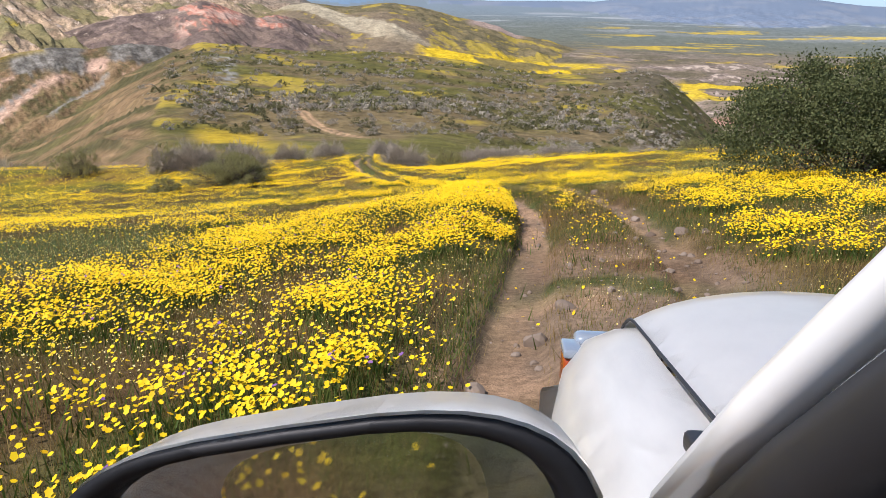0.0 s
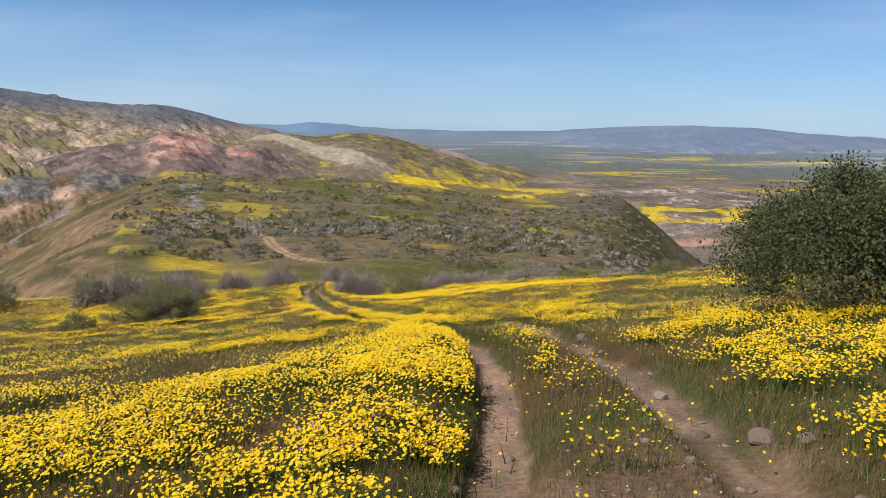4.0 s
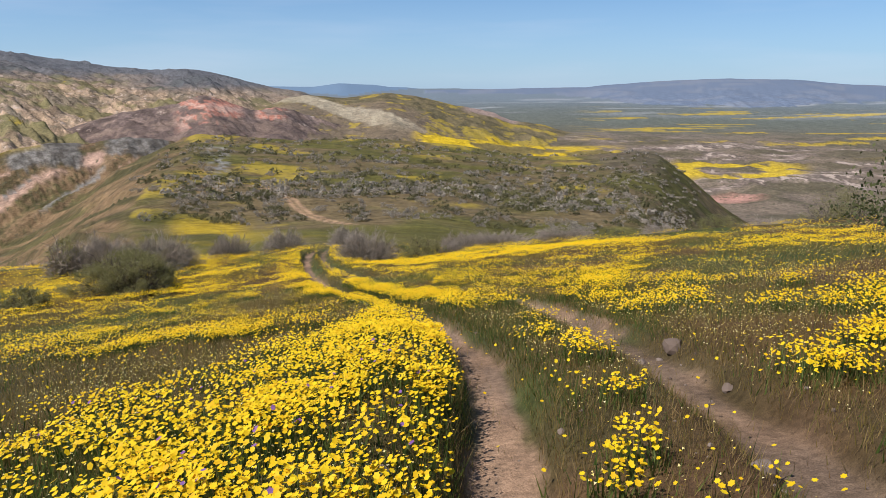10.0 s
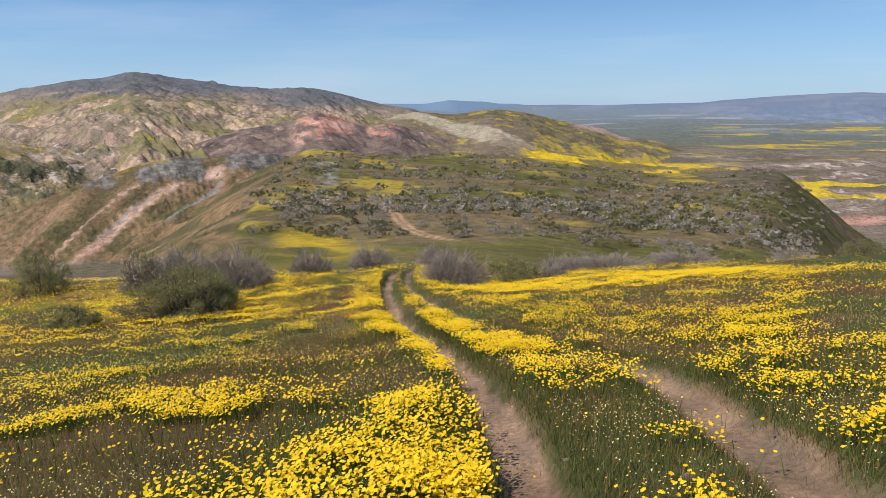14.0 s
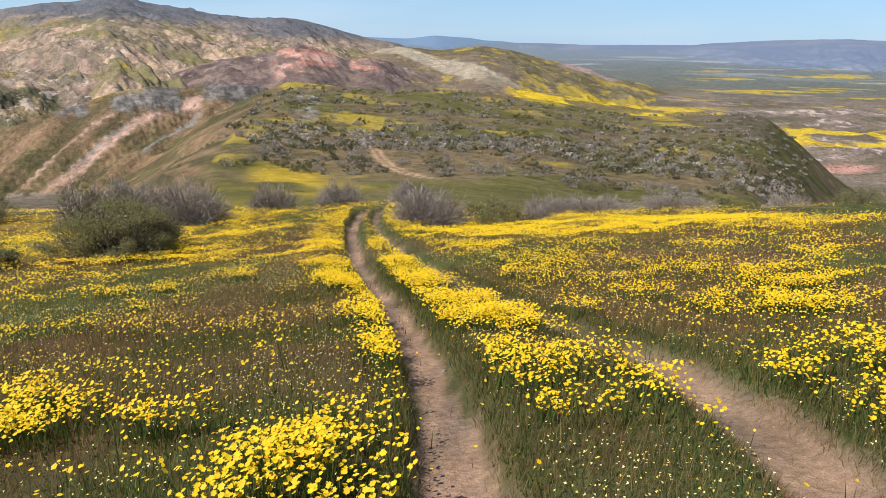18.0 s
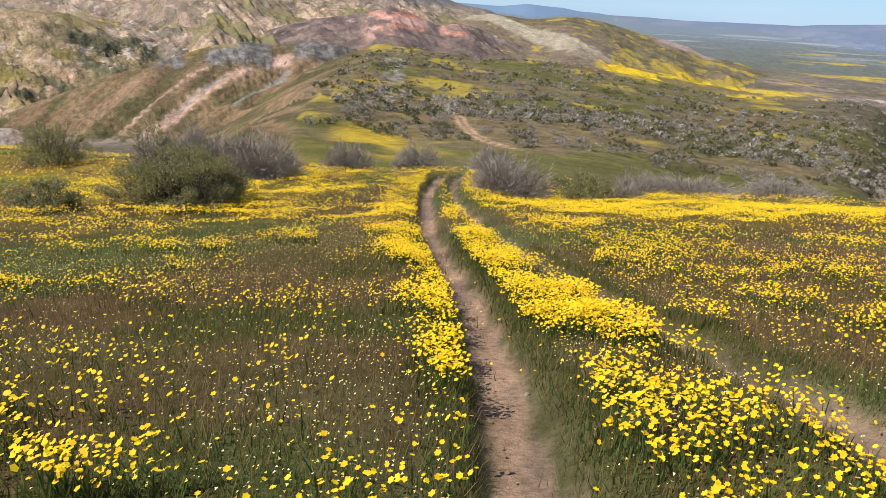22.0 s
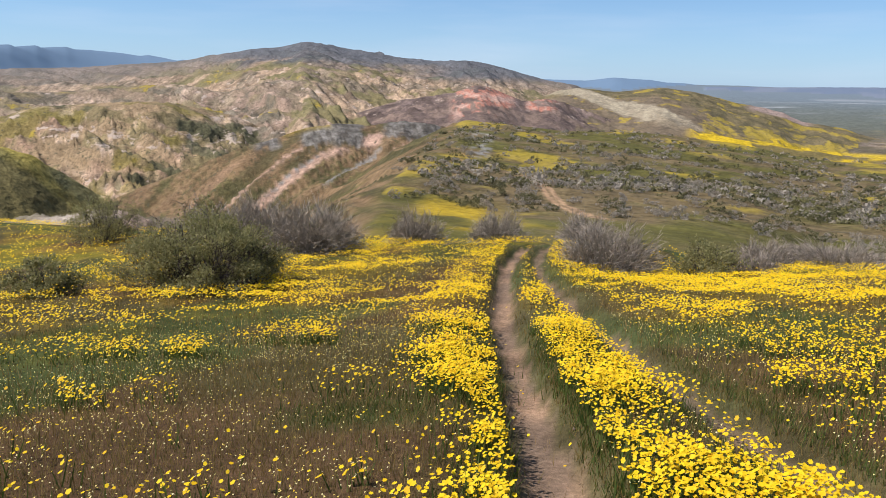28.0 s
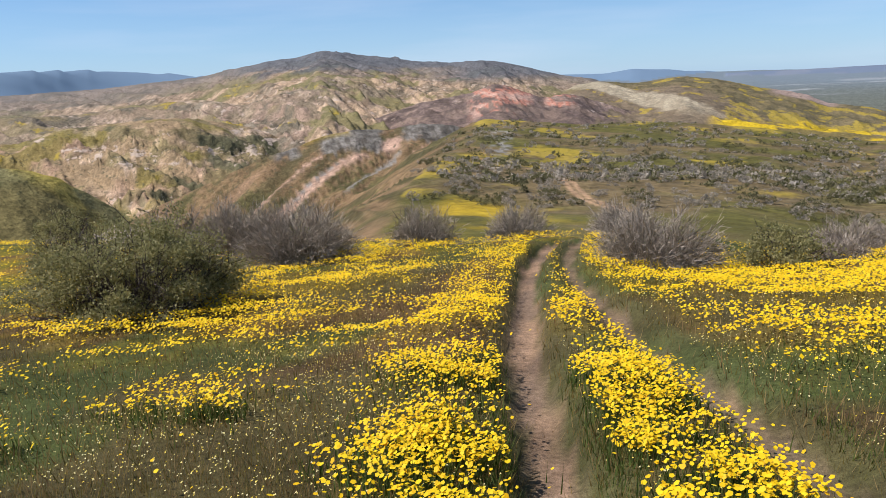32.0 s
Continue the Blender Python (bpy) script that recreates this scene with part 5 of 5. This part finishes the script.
    for yy in (1.72, -1.28):
        wheel = new("wheel")
        wheel.parent = car
        bm = bmesh.new()
        ring = []
        for a in np.linspace(0, 2 * math.pi, 40, endpoint=False):
            sec = []
            for rr, off in ((0.20, -0.10), (0.31, -0.115), (0.355, -0.08), (0.36, 0.0), (0.355, 0.08), (0.31, 0.115), (0.20, 0.10)):
                sec.append(bm.verts.new((side_x(side, 0.13) + off, yy + math.cos(a) * rr, -1.375 + math.sin(a) * rr)))
            ring.append(sec)
        for a, b in zip(ring, ring[1:] + ring[:1]):
            for i in range(6):
                bm.faces.new((a[i], a[i + 1], b[i + 1], b[i]))
        me = bpy.data.meshes.new("tyre")
        bm.to_mesh(me)
        bm.free()
        me.materials.append(RUBBER)
        part("tyre", me, wheel, "dusty black tyre")
        hub = [[(side_x(side, 0.13) + side * o, yy + math.cos(a) * rr, -1.375 + math.sin(a) * rr) for a in np.linspace(0, 2 * math.pi, 33)] for rr, o in ((0.215, 0.09), (0.19, 0.05), (0.12, 0.06), (0.05, 0.09), (0.005, 0.09))]
        loft("rim", hub, STEEL, wheel, "grey metal rim", 0.008)
# nose, tail, roof, glass, cabin
rows = [[(CX + w * 0.84, 2.50 + 0.20 * (1 - abs(w) ** 3) + o, z) for w in np.linspace(-1, 1, 15)] for o, z in ((-0.02, -0.98), (0.04, -1.02), (0.06, -1.12), (0.05, -1.22), (0.0, -1.28))]
loft("front_bumper", rows, PAINT, car, "white bumper", 0.02)
for k in range(4):
    tube("grille_bar", [(CX + w * 0.42, 2.60 + 0.06 * (1 - w * w), -0.80 - 0.045 * k) for w in np.linspace(-1, 1, 9)], 0.012, TRIM, car, "black grille bar")
block("undertray", (1.5, 3.9, 0.10), (CX, 0.2, FLOOR + 0.02), TRIM, car, "dark underside", 0.03)
loft("tailgate", [[(CX + w * 0.80, -2.05 - 0.05 * (1 - w * w), z) for w in np.linspace(-1, 1, 9)] for z in (-0.62, -0.8, -1.1, FLOOR + 0.05)], PAINT, car, "", 0.02)
loft("rear_glass", [[(CX + w * (0.78 - 0.12 * k), -2.05 + 0.05 * k, -0.60 + 0.36 * k) for w in np.linspace(-1, 1, 5)] for k in (0, 1, 2)], PANE, car, "tinted rear window", 0.005)
loft("roof", [[(CX + w * 0.63, yy, 0.19 + 0.05 * (1 - w * w) - 0.03 * abs(w) ** 4) for w in np.linspace(-1, 1, 11)] for yy in np.linspace(-2.0, -0.08, 6)], PAINT, car, "", 0.03)
loft("windscreen", [[(CX + w * (0.74 - 0.15 * q), 1.05 - 1.12 * q + 0.09 * (1 - w * w), -0.58 + 0.76 * q) for w in np.linspace(-1, 1, 9)] for q in np.linspace(0, 1, 5)], PANE, car, "windscreen glass", 0.005)
block("cowl", (1.36, 0.24, 0.04), (CX, 1.19, -0.60), TRIM, car, "black cowl below the windscreen", 0.015)
block("dashboard", (1.4, 0.45, 0.22), (CX, 0.72, -0.70), CABIN, car, "dark dashboard", 0.06)
for k, xx in enumerate((CX - 0.40, CX + 0.40)):
    seat = block("seat", (0.50, 0.50, 0.16), (xx, -0.30, -0.98), CABIN, car, "dark cloth seat", 0.06)
    block("backrest", (0.48, 0.16, 0.62), (xx, -0.58, -0.62), CABIN, seat, "", 0.06, (-12, 0, 0))
# driver's mirror: white shell, black bezel, glass
def mirror_ring(k, q):
    """An outline of the mirror, k of its full size, q behind its middle."""
    out = []
    for a in np.linspace(0, 2 * math.pi, 41):
        ca, sa = math.cos(a), math.sin(a)
        out.append((math.copysign(abs(ca) ** 0.6, ca) * 0.245 * k, q, math.copysign(abs(sa) ** 0.7, sa) * 0.125 * k))
    return out


for side in (-1, 1):
    mirror = new("side_mirror")
    mirror.parent = car
    mirror.matrix_basis = pose(-0.125 if side < 0 else 2.245, 0.58, -0.385, 0, 14.5 * side, 6 * side)
    loft("mirror_shell", [mirror_ring(k, q) for q, k in ((0.065, 0.55), (0.055, 0.80), (0.03, 0.94), (-0.03, 1.0))], PAINT, mirror, "white mirror shell", 0.006)
    loft("mirror_bezel", [mirror_ring(k, q) for k, q in ((0.985, -0.032), (0.99, -0.045), (0.90, -0.040), (0.84, -0.012))], TRIM, mirror, "black mirror bezel", 0.006)
    loft("mirror_pane", [mirror_ring(k, -0.008) for k in (0.85, 0.45, 0.02)], MIRROR, mirror, "mirror glass", 0.004, False)
    tube("mirror_arm", [(-side * 0.15, 0.0, -0.08), (-side * 0.24, 0.04, -0.13), (-side * 0.37, 0.06, -0.22)], 0.028, TRIM, mirror, "black mirror arm", 0.6)


# ---------------------------------------------------------------- stones in and beside the ruts
def stone_mesh(seed):
    g = np.random.default_rng(seed)
    bm = bmesh.new()
    bmesh.ops.create_icosphere(bm, subdivisions=2, radius=1)
    sx, sy, sz = g.uniform(0.8, 1.3), g.uniform(0.6, 1.0), g.uniform(0.55, 0.85)
    planes = [(Vector(g.normal(0, 1, 3)).normalized(), g.uniform(0.62, 0.9)) for _ in range(9)]
    for v in bm.verts:
        for n, d in planes:
            over = v.co.dot(n) - d
            if over > 0:
                v.co -= n * over
        v.co = Vector((v.co.x * sx, v.co.y * sy, v.co.z * sz))
    me = bpy.data.meshes.new("stone")
    bm.to_mesh(me)
    bm.free()
    me.materials.append(ROCK)
    return me


STONES = [stone_mesh(500 + k) for k in range(6)]
g = np.random.default_rng(33)
spots = [(3.9, 19.4, 0.15), (0.75, 5.6, 0.16), (0.9, 4.6, 0.13), (1.1, 6.4, 0.11), (1.35, 4.4, 0.15), (0.2, 4.4, 0.10), (3.3, 11.6, 0.09), (3.6, 11.0, 0.13), (3.9, 10.8, 0.10), (3.45, 13.2, 0.12), (3.2, 15.4, 0.10)]
for k in range(330):
    y = g.uniform(2.5, 13) if k < 150 else g.uniform(2.5, 19) if k < 285 else g.uniform(19, 34)
    lane = RUT_L(y) + (g.normal(0.45, 0.6) if k % 2 else RUT_GAP(y) + g.normal(-0.1, 0.35))
    spots.append((float(lane), float(y), float(0.014 + 0.055 * g.random() ** 3)))
for x, y, s in spots:
    ob = new("stone", STONES[int(g.integers(0, 6))])
    ob.matrix_world = pose(x, y, float(near_height(np.array([x]), np.array([y]))[0]) + 0.12 * s, g.uniform(-15, 15), g.uniform(-15, 15), g.uniform(0, 360)) @ Matrix.Scale(s, 4)
    tagged(ob, "pale brown weathered stone lying on the track", "stone", "stones on the track")
